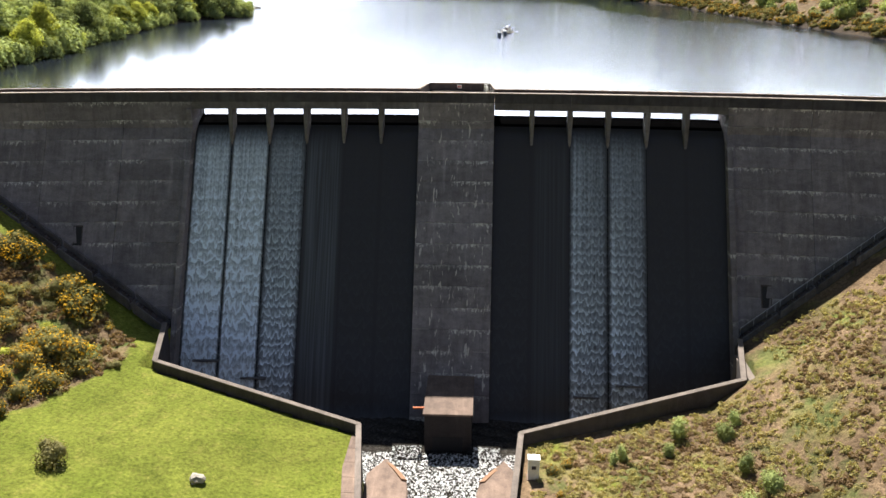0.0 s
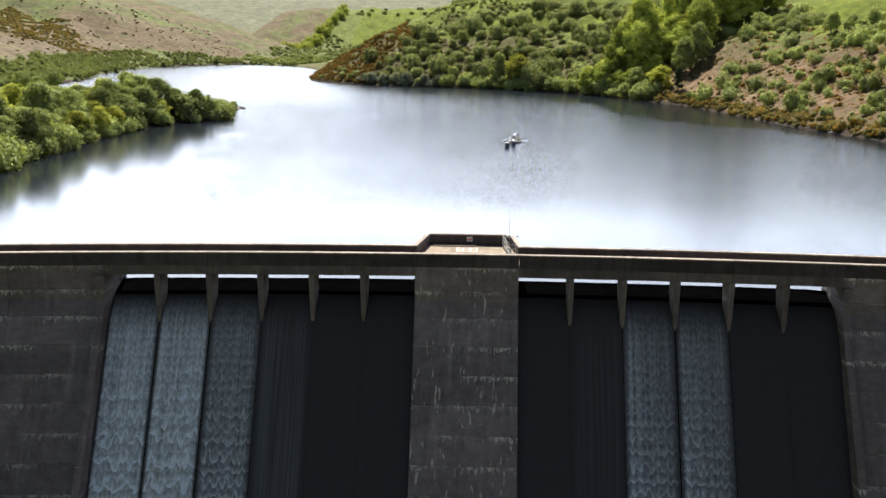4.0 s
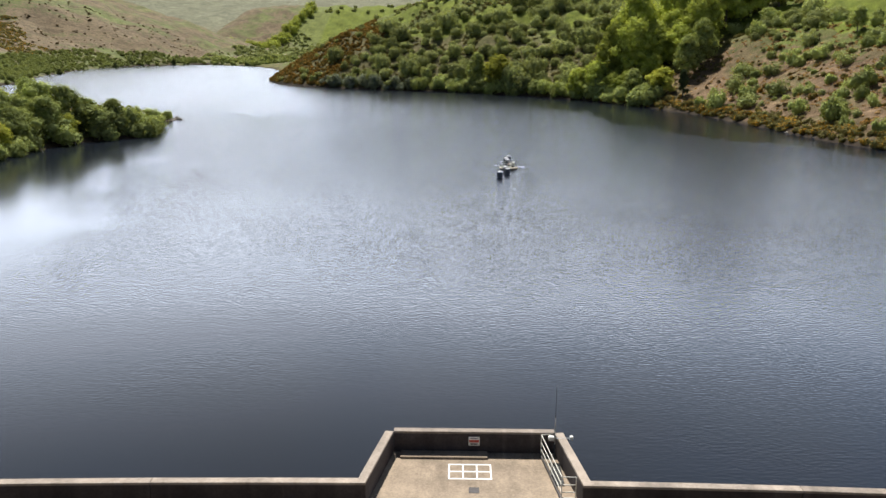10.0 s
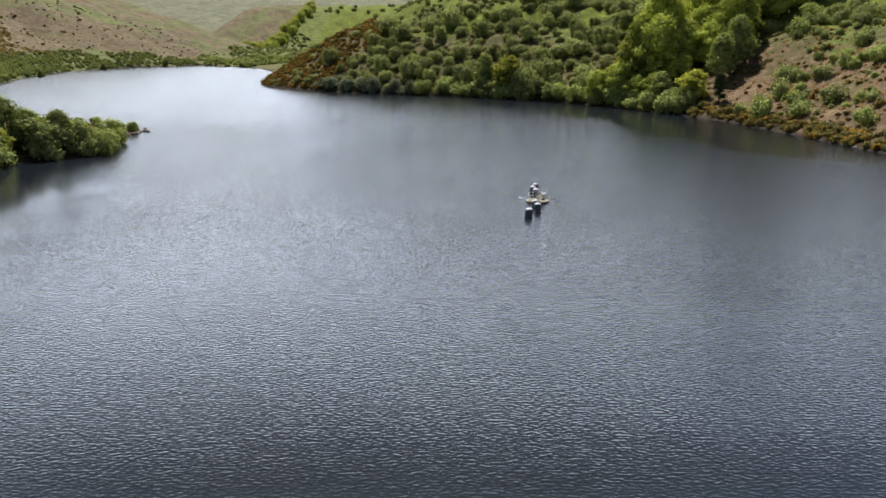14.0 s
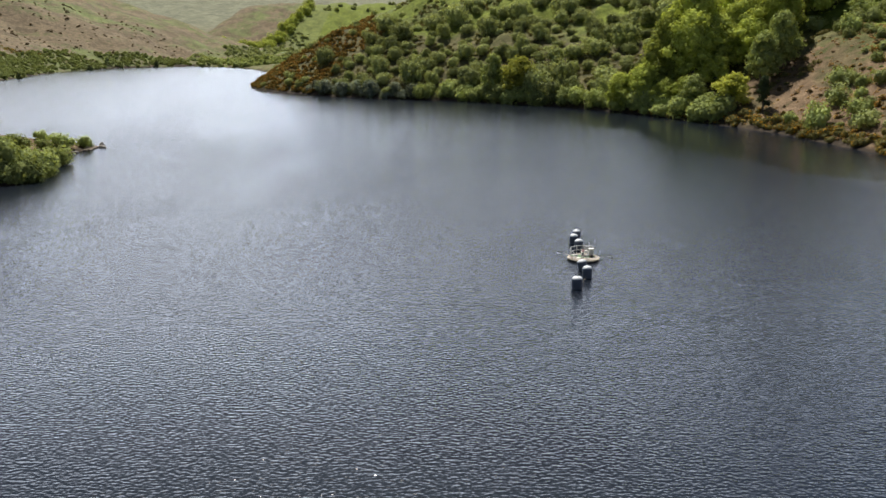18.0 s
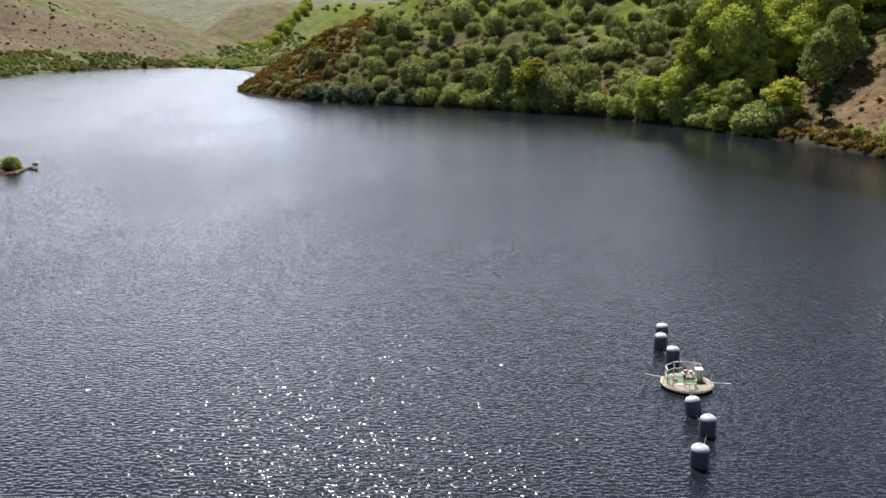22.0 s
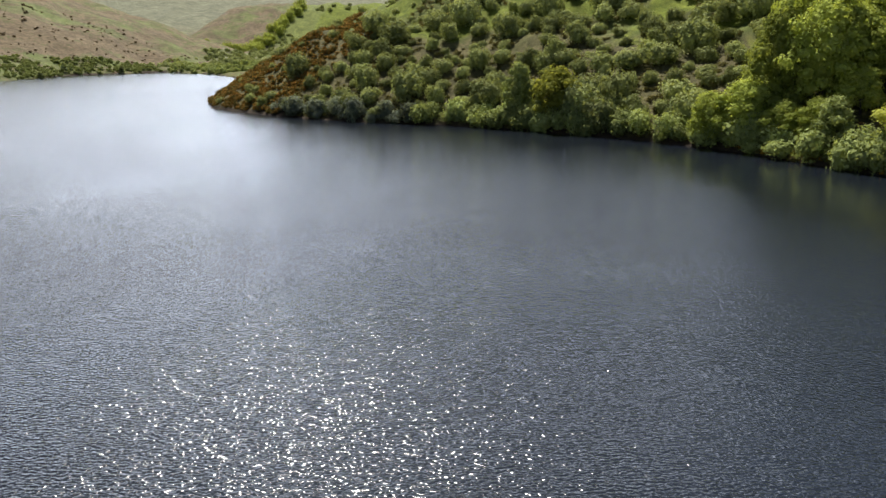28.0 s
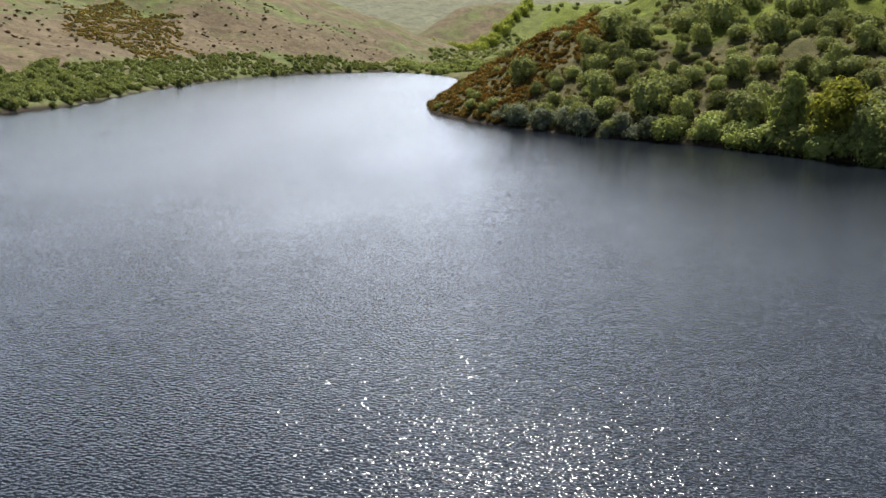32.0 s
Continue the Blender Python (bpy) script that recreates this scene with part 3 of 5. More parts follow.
def build_ground():
    xs = spaced((-3200, -700, 100), (-700, -320, 12), (-320, -126, 5), (-126, -36, 2.0), (-36, 36, 0.6), (36, 136, 2.0), (136, 260, 5), (260, 700, 20), (700, 3301, 130))
    ys = spaced((-900, -150, 50), (-150, -70, 6), (-70, -46, 2.0), (-46, -12, 0.6), (-12, 4, 1.0), (4, 450, 3.0), (450, 900, 6), (900, 1600, 14), (1600, 3600, 60))
    gx, gy = np.meshgrid(xs, ys)
    gz = ground_z(gx, gy)
    nx, ny = len(xs), len(ys)
    v = np.stack([gx.ravel(), gy.ravel(), gz.ravel()], 1)
    i = np.arange(nx * ny).reshape(ny, nx)
    q = np.stack([i[:-1, :-1], i[:-1, 1:], i[1:, 1:], i[1:, :-1]], -1).reshape(-1, 4)
    me = smooth(fast_mesh("ground", v, q))
    me.materials.append(M["ground"])
    x, y, z = v.T
    d = shore_distance(x, y)
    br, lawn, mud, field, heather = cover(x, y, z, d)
    # moor is the share of painted haze, full on the farthest ground
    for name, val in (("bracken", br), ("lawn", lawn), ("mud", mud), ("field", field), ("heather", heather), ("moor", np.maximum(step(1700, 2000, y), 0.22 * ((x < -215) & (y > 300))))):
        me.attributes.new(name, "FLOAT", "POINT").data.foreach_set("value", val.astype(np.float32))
    tagged(new("ground", me), "grass and bracken hillsides round a reservoir", "ground", kind="structure")


def gorse_patch(x, y):
    """Where rough growth breaks the mown bank below the dam."""
    edge = np.interp(y, [-37.1, -35.3, -30.1, -24.0, -20.1, -17.4, -16.0, -15.6], [-39.9, -37.9, -35.4, -33.2, -34.0, -38.6, -43.8, -49.8])
    return step(0.6, -0.6, x - edge) * step(-38.6, -37.4, y + 0.1 * (x + 40)) * step(-14.6, -15.8, y)


def cover(x, y, z, d):
    """Shares of bracken, mown grass and bare earth."""
    br = np.full(x.shape, 0.42)
    right = (x > 20) & (y > 0) & (y < 300)
    br = np.where(right, 0.74 - 0.5 * step(34, 56, d + 0.1 * (y - 200)) + 0.1 * waves(x, y, 23, 30, 3), br)
    head = (y > 280) & (x > -140) & (y < 700) & (x - (-94) > -0.6 * (y - 420))
    br = np.where(head, 0.42 - 0.3 * step(30, 60, d) + 0.22 * waves(x, y, 27, 30, 3), br)
    far = (x < -215) & (y > 300) & (y < 1000)
    br = np.where(far, 0.3 + 0.45 * step(24, 50, d) - 0.4 * step(100, 170, d + 30 * waves(x, y, 21, 160, 3)) + 0.3 * waves(x, y, 22, 46, 4), br)
    br = np.where((y > 930), 0.3 + 0.25 * step(-230, -300, x) + 0.3 * waves(x, y, 24, 60, 4), br)
    br = np.where((y < 0) & (x > 0), 0.68 + 0.3 * waves(x, y, 33, 14, 3), br)
    br = np.where((y < 0) & (x < 0), 0.62 + 0.3 * waves(x, y, 34, 12, 3), br)
    pen = (x < -75) & (y > -10) & (y < 300) & (x > -240)
    br = np.where(pen, 0.15, br)
    lawn = np.where((y < 0) & (x < -6), 1.0 - 0.6 * gorse_patch(x, y), 0.0)
    lawn = np.where((y < 0) & (x > 6), 0.38 + 0.14 * waves(x, y, 37, 9, 3), lawn)
    point = (x > -104) & (x < -60) & (y > 160) & (y < 218)
    br = np.where(point, 0.7 + 0.25 * waves(x, y, 41, 14, 3), br)
    field = np.where(pen & (d > 18) & ~point, 0.8, 0.0)
    field = np.where(right & (d > 50), 0.75, field)
    field = np.where((y > 1330) & (x > -268 + 0.06 * (y - 1300)) & (y < 1750), 0.8, field)
    mud = np.where((d < 1.6) | ((y < -1) & (z < -27.5)), 1.0, 0.0) * np.where((y < -1) & (z > -27.5), 0, 1)
    field = np.where(head & (d > 40), np.maximum(field, 0.3 + 0.3 * step(50, 75, d) + 0.55 * waves(x, y, 29, 34, 3)), field)
    # headland scrub zone, its ground darkened for shade among the bushes
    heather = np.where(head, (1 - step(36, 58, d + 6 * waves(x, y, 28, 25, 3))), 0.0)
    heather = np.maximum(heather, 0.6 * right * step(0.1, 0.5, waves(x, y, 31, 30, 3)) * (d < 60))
    return br, lawn, mud, field, heather


build_ground()


def build_lake():
    """The water's surface as a grid from the dam to the head of the lake, with the strength of its ripples."""
    xs = spaced((-500, -120, 20), (-120, 120, 2.5), (120, 301, 20))
    off = spaced((0, 30, 3.0), (30, 360, 2.5), (360, 560, 6), (560, 901, 20))
    gx, go = np.meshgrid(xs, off)
    ax = np.abs(gx)
    gy = np.where(ax < 78, dam_y(gx, np.where(ax < 31.2, 1.12, 0.6)), -7.3 + (ax - 78) * 0.2) + go
    ny, nx = gx.shape
    i = np.arange(nx * ny).reshape(ny, nx)
    me = smooth(fast_mesh("water", np.stack([gx.ravel(), gy.ravel(), np.zeros(nx * ny)], 1), np.stack([i[:-1, :-1], i[:-1, 1:], i[1:, 1:], i[1:, :-1]], -1).reshape(-1, 4)))
    x, y = gx.ravel(), gy.ravel()
    out = -shore_distance(x, y) + 3.0 * waves(x, y, 77, 30, 3)
    open_water = 0.24 + 0.66 * step(5, 75, y) + 0.62 * step(58, 148, y) - 0.6 * step(190, 270, y)
    lee = lambda width: step(width * 0.8 - 2.0, width * 1.1 + 3.0, out)
    left = np.maximum(lee(np.interp(y, [0, 40, 130, 150], [44, 40, 24, 1])), step(140, 156, y))
    right = lee(np.interp(y, [0, 100, 150, 170, 215, 265, 300, 322], [8, 10, 14, 26, 36, 30, 16, 3]))
    east = step(-45, 45, x + 14 * waves(x, y, 78, 40, 3))
    ripple = open_water * ((0.08 + 0.92 * left) * (1 - east) + (0.28 + 0.72 * right) * east)
    me.attributes.new("ripple", "FLOAT", "POINT").data.foreach_set("value", ripple.astype(np.float32))
    me.materials.append(M["lake"])
    tagged(new("water", me), "dark rippled reservoir water reflecting the sky", "water", kind="structure")


build_lake()


def choppy(name, x0, x1, y0, y1, z, step_m, label):
    """Broken water as a grid of small waves."""
    gx, gy = np.meshgrid(np.arange(x0, x1 + 0.01, step_m), np.arange(y0, y1 + 0.01, step_m))
    gz = z + 0.09 * waves(gx, gy, 71, 1.6, 2) + 0.03 * waves(gx, gy, 72, 0.6, 1)
    ny, nx = gx.shape
    i = np.arange(nx * ny).reshape(ny, nx)
    me = smooth(fast_mesh(name, np.stack([gx.ravel(), gy.ravel(), gz.ravel()], 1), np.stack([i[:-1, :-1], i[:-1, 1:], i[1:, 1:], i[1:, :-1]], -1).reshape(-1, 4)))
    me.materials.append(M["pool"])
    tagged(new(name, me), label, "water", kind="structure")


choppy("pool_water", -30, 30, -32.5, -17, -31.2, 0.25, "churned brown water at the foot of the dam")
choppy("channel_water", -3.6, 4.0, -50, -32.5, -31.2, 0.16, "sparkling brown water in the outlet channel")

# ---- the dam ----
dam = thing("dam", "grey concrete gravity dam with gated spillway bays", "dam", kind="structure")
_rng = random.Random(11)


def extrude_profile(prof, x0, x1, n=1):
    """Extrudes a closed profile of (offset, height) along the dam's axis."""
    bm = bmesh.new()
    rows = []
    for i in range(n + 1):
        x = x0 + (x1 - x0) * i / n
        rows.append([bm.verts.new((x, dam_y(x, o), z)) for o, z in prof])
    m = len(prof)
    for a, b in zip(rows, rows[1:]):
        for i in range(m):
            j = (i + 1) % m
            bm.faces.new((a[i], a[j], b[j], b[i]))
    bm.faces.new(rows[0][::-1])
    bm.faces.new(rows[-1])
    bmesh.ops.recalc_face_normals(bm, faces=bm.faces)
    return bm


def lifts(x0, x1, top, bottom, mat, proud=0.0, lift=2.2):
    """A stack of concrete lifts between two vertical joints."""
    z = top
    while z > bottom:
        z2 = max(bottom, z - lift)
        if z - z2 > 0.3:
            jut = proud + _rng.uniform(0.0, 0.025)
            o1, o2 = face_off(z) - jut, face_off(z2) - jut
            kink = [(face_off(-1.0) - jut, -1.0)] if z2 < -1.0 < z else []
            prof = [(2.0, z - 0.01), (o1 + 0.03, z - 0.01), (o1, z - 0.04)] + kink + [(o2, z2 + 0.03), (o2 + 0.03, z2), (2.0, z2)]
            part("lift", extrude_profile(prof, x0 + 0.02, x1 - 0.02), mat, dam)
        z = z2


left_edge, right_edge = PIER_X - SPILL, PIER_X + SPILL
joints_l = [left_edge, -39.3, -48.2, -57.2, -66.2, -77]
joints_r = [right_edge, 40.8, 49.8, 58.8, 67.8, 78]
ground_at = lambda x: -21.6 + (abs(x) - 32) * 0.66
for a, b in list(zip(joints_l[1:], joints_l)) + list(zip(joints_r, joints_r[1:])):
    low = min(abs(a), abs(b))
    lifts(a, b, 2.15, max(-33, ground_at(low) - 4), M["dam"])
lifts(PIER_X - PIER_HALF, PIER_X + PIER_HALF, 2.15, -33, M["pier"])

# core behind the joints
part("core", extrude_profile([(2.2, 1.9), (-2.3, 1.9), (-2.3, -1.0), (-18.0, -31), (2.2, -31)], joints_l[-1], left_edge - 0.3, 6), M["dam"], dam)
part("core", extrude_profile([(2.2, 1.9), (-2.3, 1.9), (-2.3, -1.0), (-18.0, -31), (2.2, -31)], right_edge + 0.3, joints_r[-1], 6), M["dam"], dam)


# training walls at the spillway's ends
for e, s in ((left_edge, -1), (right_edge, 1)):
    z2 = -22.0
    prof = [(0.5, BEAM), (face_off(BEAM) - 0.35, BEAM), (face_off(-1) - 0.35, -1.0), (face_off(z2) - 0.9, z2), (face_off(-31) - 1.0, -31.0), (face_off(-31) + 5, -31.0)]
    a, b = (e - 0.62, e) if s < 0 else (e, e + 0.62)
    part("training_wall", extrude_profile(prof, a, b), M["dam"], dam)


def chute_line(n=26):
    """The spillway's surface from its crest down to the apron."""
    pts = [(2.6, -2.5), (2.2, -0.6), (1.75, -0.2), (1.15, -0.03), (0.95, -0.2), (0.3, -0.42), (-0.3, -0.65), (-0.9, -0.98), (-1.45, -1.42), (-1.95, -1.95)]
    for i in range(n):
        z = -2.8 - i * (-(FLOOR + 2.2) - 2.8) / (n - 1)
        pts.append((face_off(z) + 0.85, z))
    o, z = pts[-1]
    for k in range(1, 6):
        a = k / 5
        pts.append((o - 1.1 * a - 1.6 * a * a, z - 2.1 * (1 - (1 - a) ** 2)))
    pts.append((pts[-1][0] - 6.0, FLOOR - 0.15))
    return pts


def ribbon(pts, x0, x1, lift=0.0, nx=6, jag=0.0, seed=0):
    v, q = [], []
    for j, (o, z) in enumerate(pts):
        for i in range(nx + 1):
            x = x0 + (x1 - x0) * i / nx
            v.append((x, dam_y(x, o) - lift, z + lift * 0.5))
    for j in range(len(pts) - 1):
        for i in range(nx):
            a = j * (nx + 1) + i
            q.append((a, a + nx + 1, a + nx + 2, a + 1))
    return v, q


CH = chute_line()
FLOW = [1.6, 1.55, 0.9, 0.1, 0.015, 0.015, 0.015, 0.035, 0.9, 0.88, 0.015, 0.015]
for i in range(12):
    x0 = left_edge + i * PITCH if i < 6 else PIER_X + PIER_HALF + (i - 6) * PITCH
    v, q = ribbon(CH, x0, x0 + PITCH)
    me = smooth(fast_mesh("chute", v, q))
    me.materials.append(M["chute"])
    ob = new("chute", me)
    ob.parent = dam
    # the sheet of water that runs over the sill
    inset = 0.05 if FLOW[i] > 0.3 else 0.0
    v, q = ribbon(CH[7:-1], x0 + inset, x0 + PITCH - inset, 0.07, 8)
    me = smooth(fast_mesh("cascade", v, q))
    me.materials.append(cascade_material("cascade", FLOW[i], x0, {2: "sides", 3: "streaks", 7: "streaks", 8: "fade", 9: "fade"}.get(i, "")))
    ob = new("cascade", me)
    ob.parent = dam
    tagged(ob, "white water running down in roll waves" if FLOW[i] > 0.3 else "thin dark film of water on the spillway")
    # deck beam over the bay
    part("deck_beam", soften(extrude_profile([(0.1, BEAM), (-2.5, BEAM), (-2.5, ROAD - 0.05), (0.1, ROAD - 0.05)], x0 + 0.01, x0 + PITCH - 0.01), 0.02), M["beam"], dam)
    if i not in (0, 6):
        # bay pier: straight above, then drawn in to a point
        bm, rings = bmesh.new(), []
        for o0, o1, z, h in ((-2.72, -1.5, -4.4, 0.03), (-2.72, -1.2, -1.9, 0.2), (-2.56, -0.6, BEAM, 0.27)):
            rings.append([bm.verts.new(c) for c in ((x0 - h, dam_y(x0, o0), z), (x0 + h, dam_y(x0, o0), z), (x0 + h + 0.03, dam_y(x0, o1), z), (x0 - h - 0.03, dam_y(x0, o1), z))])
        for lo, hi in zip(rings, rings[1:]):
            for e in range(4):
                bm.faces.new((lo[e], lo[(e + 1) % 4], hi[(e + 1) % 4], hi[e]))
        bm.faces.new(rings[0][::-1])
        bm.faces.new(rings[-1])
        part("bay_pier", soften(bm, 0.02), M["fin"], dam)

# low deflector ledges on the chute foot
for x0, z in ((left_edge + 1.6, -25.6), (left_edge + 7.2, -27.4), (right_edge - 12.6, -27.3), (right_edge - 17.4, -28.6)):
    o = face_off(z) + 0.85
    part("deflector", box(x0, x0 + 3.0, dam_y(x0, o) - 0.4, dam_y(x0, o) + 0.4, z - 0.14, z, 0.03), M["beam"], dam)

# parapets in panels, each with its coping
xs = [joints_l[-1]] + [left_edge - 4.5 * 2 * k for k in (4, 3, 2, 1)] + [left_edge + PITCH * 2 * k for k in range(3)] + [PIER_X - PIER_HALF]
xs = sorted(set(round(x, 2) for x in xs if x >= joints_l[-1]))
xs_r = sorted(set([round(PIER_X + PIER_HALF + PITCH * 2 * k, 2) for k in range(4)] + [round(right_edge + 9 * k, 2) for k in range(1, 6)]))
runs = list(zip(xs, xs[1:])) + [(PIER_X - PIER_HALF, PIER_X + PIER_HALF)] + list(zip(xs_r, xs_r[1:]))
for a, b in runs:
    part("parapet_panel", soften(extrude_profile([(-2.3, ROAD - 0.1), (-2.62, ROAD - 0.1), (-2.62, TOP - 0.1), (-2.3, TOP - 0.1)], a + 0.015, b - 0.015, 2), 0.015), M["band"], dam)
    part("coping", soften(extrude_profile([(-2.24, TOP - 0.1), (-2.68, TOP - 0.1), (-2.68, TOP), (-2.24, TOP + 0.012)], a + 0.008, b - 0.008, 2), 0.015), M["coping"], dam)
    part("road_slab", extrude_profile([(0.44, ROAD - 0.2), (-2.3, ROAD - 0.2), (-2.3, ROAD), (0.44, ROAD + 0.02)], a, b, 2), M["deck"], dam)
    if a != PIER_X - PIER_HALF:
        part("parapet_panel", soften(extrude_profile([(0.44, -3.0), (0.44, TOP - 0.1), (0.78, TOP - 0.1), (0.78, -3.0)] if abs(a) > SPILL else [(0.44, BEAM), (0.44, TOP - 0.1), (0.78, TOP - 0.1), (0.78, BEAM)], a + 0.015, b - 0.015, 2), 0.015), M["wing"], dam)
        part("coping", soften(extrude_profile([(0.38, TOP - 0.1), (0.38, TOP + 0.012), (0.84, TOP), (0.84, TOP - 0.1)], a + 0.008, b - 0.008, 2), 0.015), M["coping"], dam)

# upstream face below the water
part("upstream_wall", extrude_profile([(3.2, -0.7), (2.2, -0.7), (2.2, -26), (3.2, -26)], joints_l[-1], joints_r[-1], 20), M["dam"], dam)

# ---- the platform over the valve tower ----
platform = thing("platform", "pale concrete viewing platform with low walls on the dam crest", "platform", kind="structure")
FL, FR, BL, BR, BACK = PIER_X - PIER_HALF, 4.75, -3.45, 4.1, 5.3


def wall_run(a, b, z0, z1, w, mat, name, parent, bevel=0.015):
    """A straight wall between two places in plan, its outer side on the line."""
    a, b = Vector((*a, 0)), Vector((*b, 0))
    d = (b - a).normalized()
    nrm = Vector((-d.y, d.x, 0)) * w
    c = [(*(p.xy), z) for z in (z0, z1) for p in (a, b, b + nrm, a + nrm)]
    bm = hexa(bmesh.new(), c)
    bmesh.ops.recalc_face_normals(bm, faces=bm.faces)
    return part(name, soften(bm, bevel), mat, parent)


bm = bmesh.new()
low = [(FL, 0.45), (FR, 0.45), (BR, BACK), (BL, BACK)]
hexa(bm, [(x, y, -3.0) for x, y in low] + [(x, y, ROAD + 0.06) for x, y in low])
part("slab", bm, M["deck"], platform)
for a, b in (((FL, 0.46), (BL, BACK)), ((BL, BACK), (BR, BACK)), ((BR, BACK), (FR, 0.46))):
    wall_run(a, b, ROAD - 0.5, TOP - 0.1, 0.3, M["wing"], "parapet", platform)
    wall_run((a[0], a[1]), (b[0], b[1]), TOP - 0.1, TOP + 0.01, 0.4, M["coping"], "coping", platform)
# raised strip against the back wall, kerb at the roadway
part("step", box(-3.1, 0.95, 4.6, 5.28, ROAD + 0.06, ROAD + 0.16, 0.02), M["deck"], platform)
part("kerb", box(FL + 0.35, FR - 0.4, 0.42, 0.62, ROAD, ROAD + 0.11, 0.02), M["coping"], platform)
for k in range(7):
    w = (FR - FL - 0.5) / 7
    part("paving_slab", box(FL + 0.2 + k * w + 0.01, FL + 0.2 + (k + 1) * w - 0.01, -1.3, 0.40, ROAD + 0.02, ROAD + 0.045 + 0.006 * (k % 2), 0.008), M["coping" if k % 3 else "deck"], platform)
# painted grid
gx0, gx1, gy0, gy1 = -0.82, 1.06, 2.75, 4.08
for k in range(4):
    x = gx0 + (gx1 - gx0) * k / 3
    part("painted_line", box(x - 0.035, x + 0.035, gy0, gy1, ROAD + 0.06, ROAD + 0.066), M["white"], platform)
for k in range(3):
    y = gy0 + (gy1 - gy0) * k / 2
    part("painted_line", box(gx0 - 0.035, gx1 + 0.035, y - 0.05, y + 0.05, ROAD + 0.0665, ROAD + 0.07), M["white"], platform)
part("manhole_cover", box(0.05, 0.5, 1.5, 2.0, ROAD + 0.06, ROAD + 0.075, 0.01), M["beam"], platform)

# warning sign on the back wall
sign = thing("warning_sign", "small white sign with a red band on the wall", "sign", at=(0.33, BACK - 0.02, 2.86))
part("board", box(-0.26, 0.26, -0.03, 0.0, -0.22, 0.22, 0.005), M["white"], sign)
part("red_band", box(-0.23, 0.23, -0.036, -0.031, -0.06, 0.07), M["red"], sign)
for k, (w, z) in enumerate(((0.2, 0.14), (0.18, -0.12), (0.2, -0.17))):
    part("text_bar", box(-w, w, -0.036, -0.031, z - 0.015, z + 0.015), M["wing"], sign)

# guard rail round the stair hatch
guard = thing("guard_rail", "galvanised steel guard rail round a stair hatch", "railing", at=(0, 0, ROAD + 0.06))
posts = [(3.45, 5.0), (3.72, 3.0), (3.95, 1.0), (4.55, 1.0), (3.42, 4.95)]
for x, y in posts[:4]:
    part("post", rods([((x, y, 0), (x, y, 1.08))], 0.022), M["pale"], guard)
for z in (0.38, 0.72, 1.08):
    part("rail", rods([((3.45, 5.0, z), (3.95, 1.0, z))], 0.02), M["pale"], guard)
    part("rail", rods([((3.95, 1.0, z), (4.55, 1.0, z))], 0.02), M["pale"], guard)
part("rail", rods([((3.45, 5.0, 1.08), (4.0, 5.1, 1.08))], 0.02), M["pale"], guard)
# near-black sheet stands in for the shade down the hatch
part("hatch", box(3.75, 4.25, 2.2, 4.3, 0.0, 0.02), M["dark"], guard)
part("kick_plate", box(3.9, 4.5, 0.96, 1.0, 0.0, 0.14), M["steel"], guard)
wall_run((3.4, 5.0), (3.9, 1.0), 0.0, 0.16, 0.05, M["beam"], "kick_plate", guard, 0)

# tall whip aerial with a lamp on an arm
mast = thing("whip_aerial", "thin dark whip aerial with small sensor arm on the platform wall", "aerial", at=(4.05, 4.75, TOP - 0.3))
part("pole", rods([((0, 0, 0), (0, 0, 1.3))], 0.022), M["steel"], mast)
part("whip", rods([((0, 0, 1.3), (0, 0, 2.9))], 0.011), M["wing"], mast)
arm = part("arm", rods([((-0.15, 0, 0.3), (0.75, 0, 0.3))], 0.022), M["steel"], mast)
part("sensor", box(0.68, 0.84, -0.09, 0.09, 0.22, 0.42, 0.03), M["white"], arm)
part("junction_box", box(-0.3, -0.05, -0.1, 0.1, 0.2, 0.4, 0.02), M["white"], mast)


# ---- below the dam ----
def wall_line(owner, pts, base, w, mat, cap):
    """A wall through places (x, y, top), with a coping on each run."""
    for (ax, ay, az), (bx, by, bz) in zip(pts, pts[1:]):
        a, b = Vector((ax, ay, 0)), Vector((bx, by, 0))
        d = (b - a).normalized()
        n = Vector((-d.y, d.x, 0)) * w / 2
        a2, b2 = a - d * 0.0, b + d * w * 0.3
        low = [a2 - n, b2 - n, b2 + n, a2 + n]
        tops = [az, bz, bz, az]
        bm = hexa(bmesh.new(), [(p.x, p.y, base) for p in low] + [(p.x, p.y, t - 0.12) for p, t in zip(low, tops)])
        bmesh.ops.recalc_face_normals(bm, faces=bm.faces)
        part("wall", soften(bm, 0.02), mat, owner)
        n2 = n * 1.14
        low = [a2 - n2, b2 - n2, b2 + n2, a2 + n2]
        bm = hexa(bmesh.new(), [(p.x, p.y, t - 0.12) for p, t in zip(low, tops)] + [(p.x, p.y, t) for p, t in zip(low, tops)])
        bmesh.ops.recalc_face_normals(bm, faces=bm.faces)
        part("coping", soften(bm, 0.02), cap, owner)


wing_a = thing("wing_wall", "dark concrete wing wall with pale coping beside the lawn", "wall", kind="structure")
wall_line(wing_a, [(-31.9, -16.8, -20.6), (-30.2, -24.6, -21.4), (-8.1, -30.1, -25.0), (-6.3, -43.0, -25.0), (-5.8, -80.0, -25.2)], -33, 0.5, M["wing"], M["wingcap"])
wing_b = thing("wing_wall", "dark concrete wing wall with pale coping below the rough bank", "wall", kind="structure")
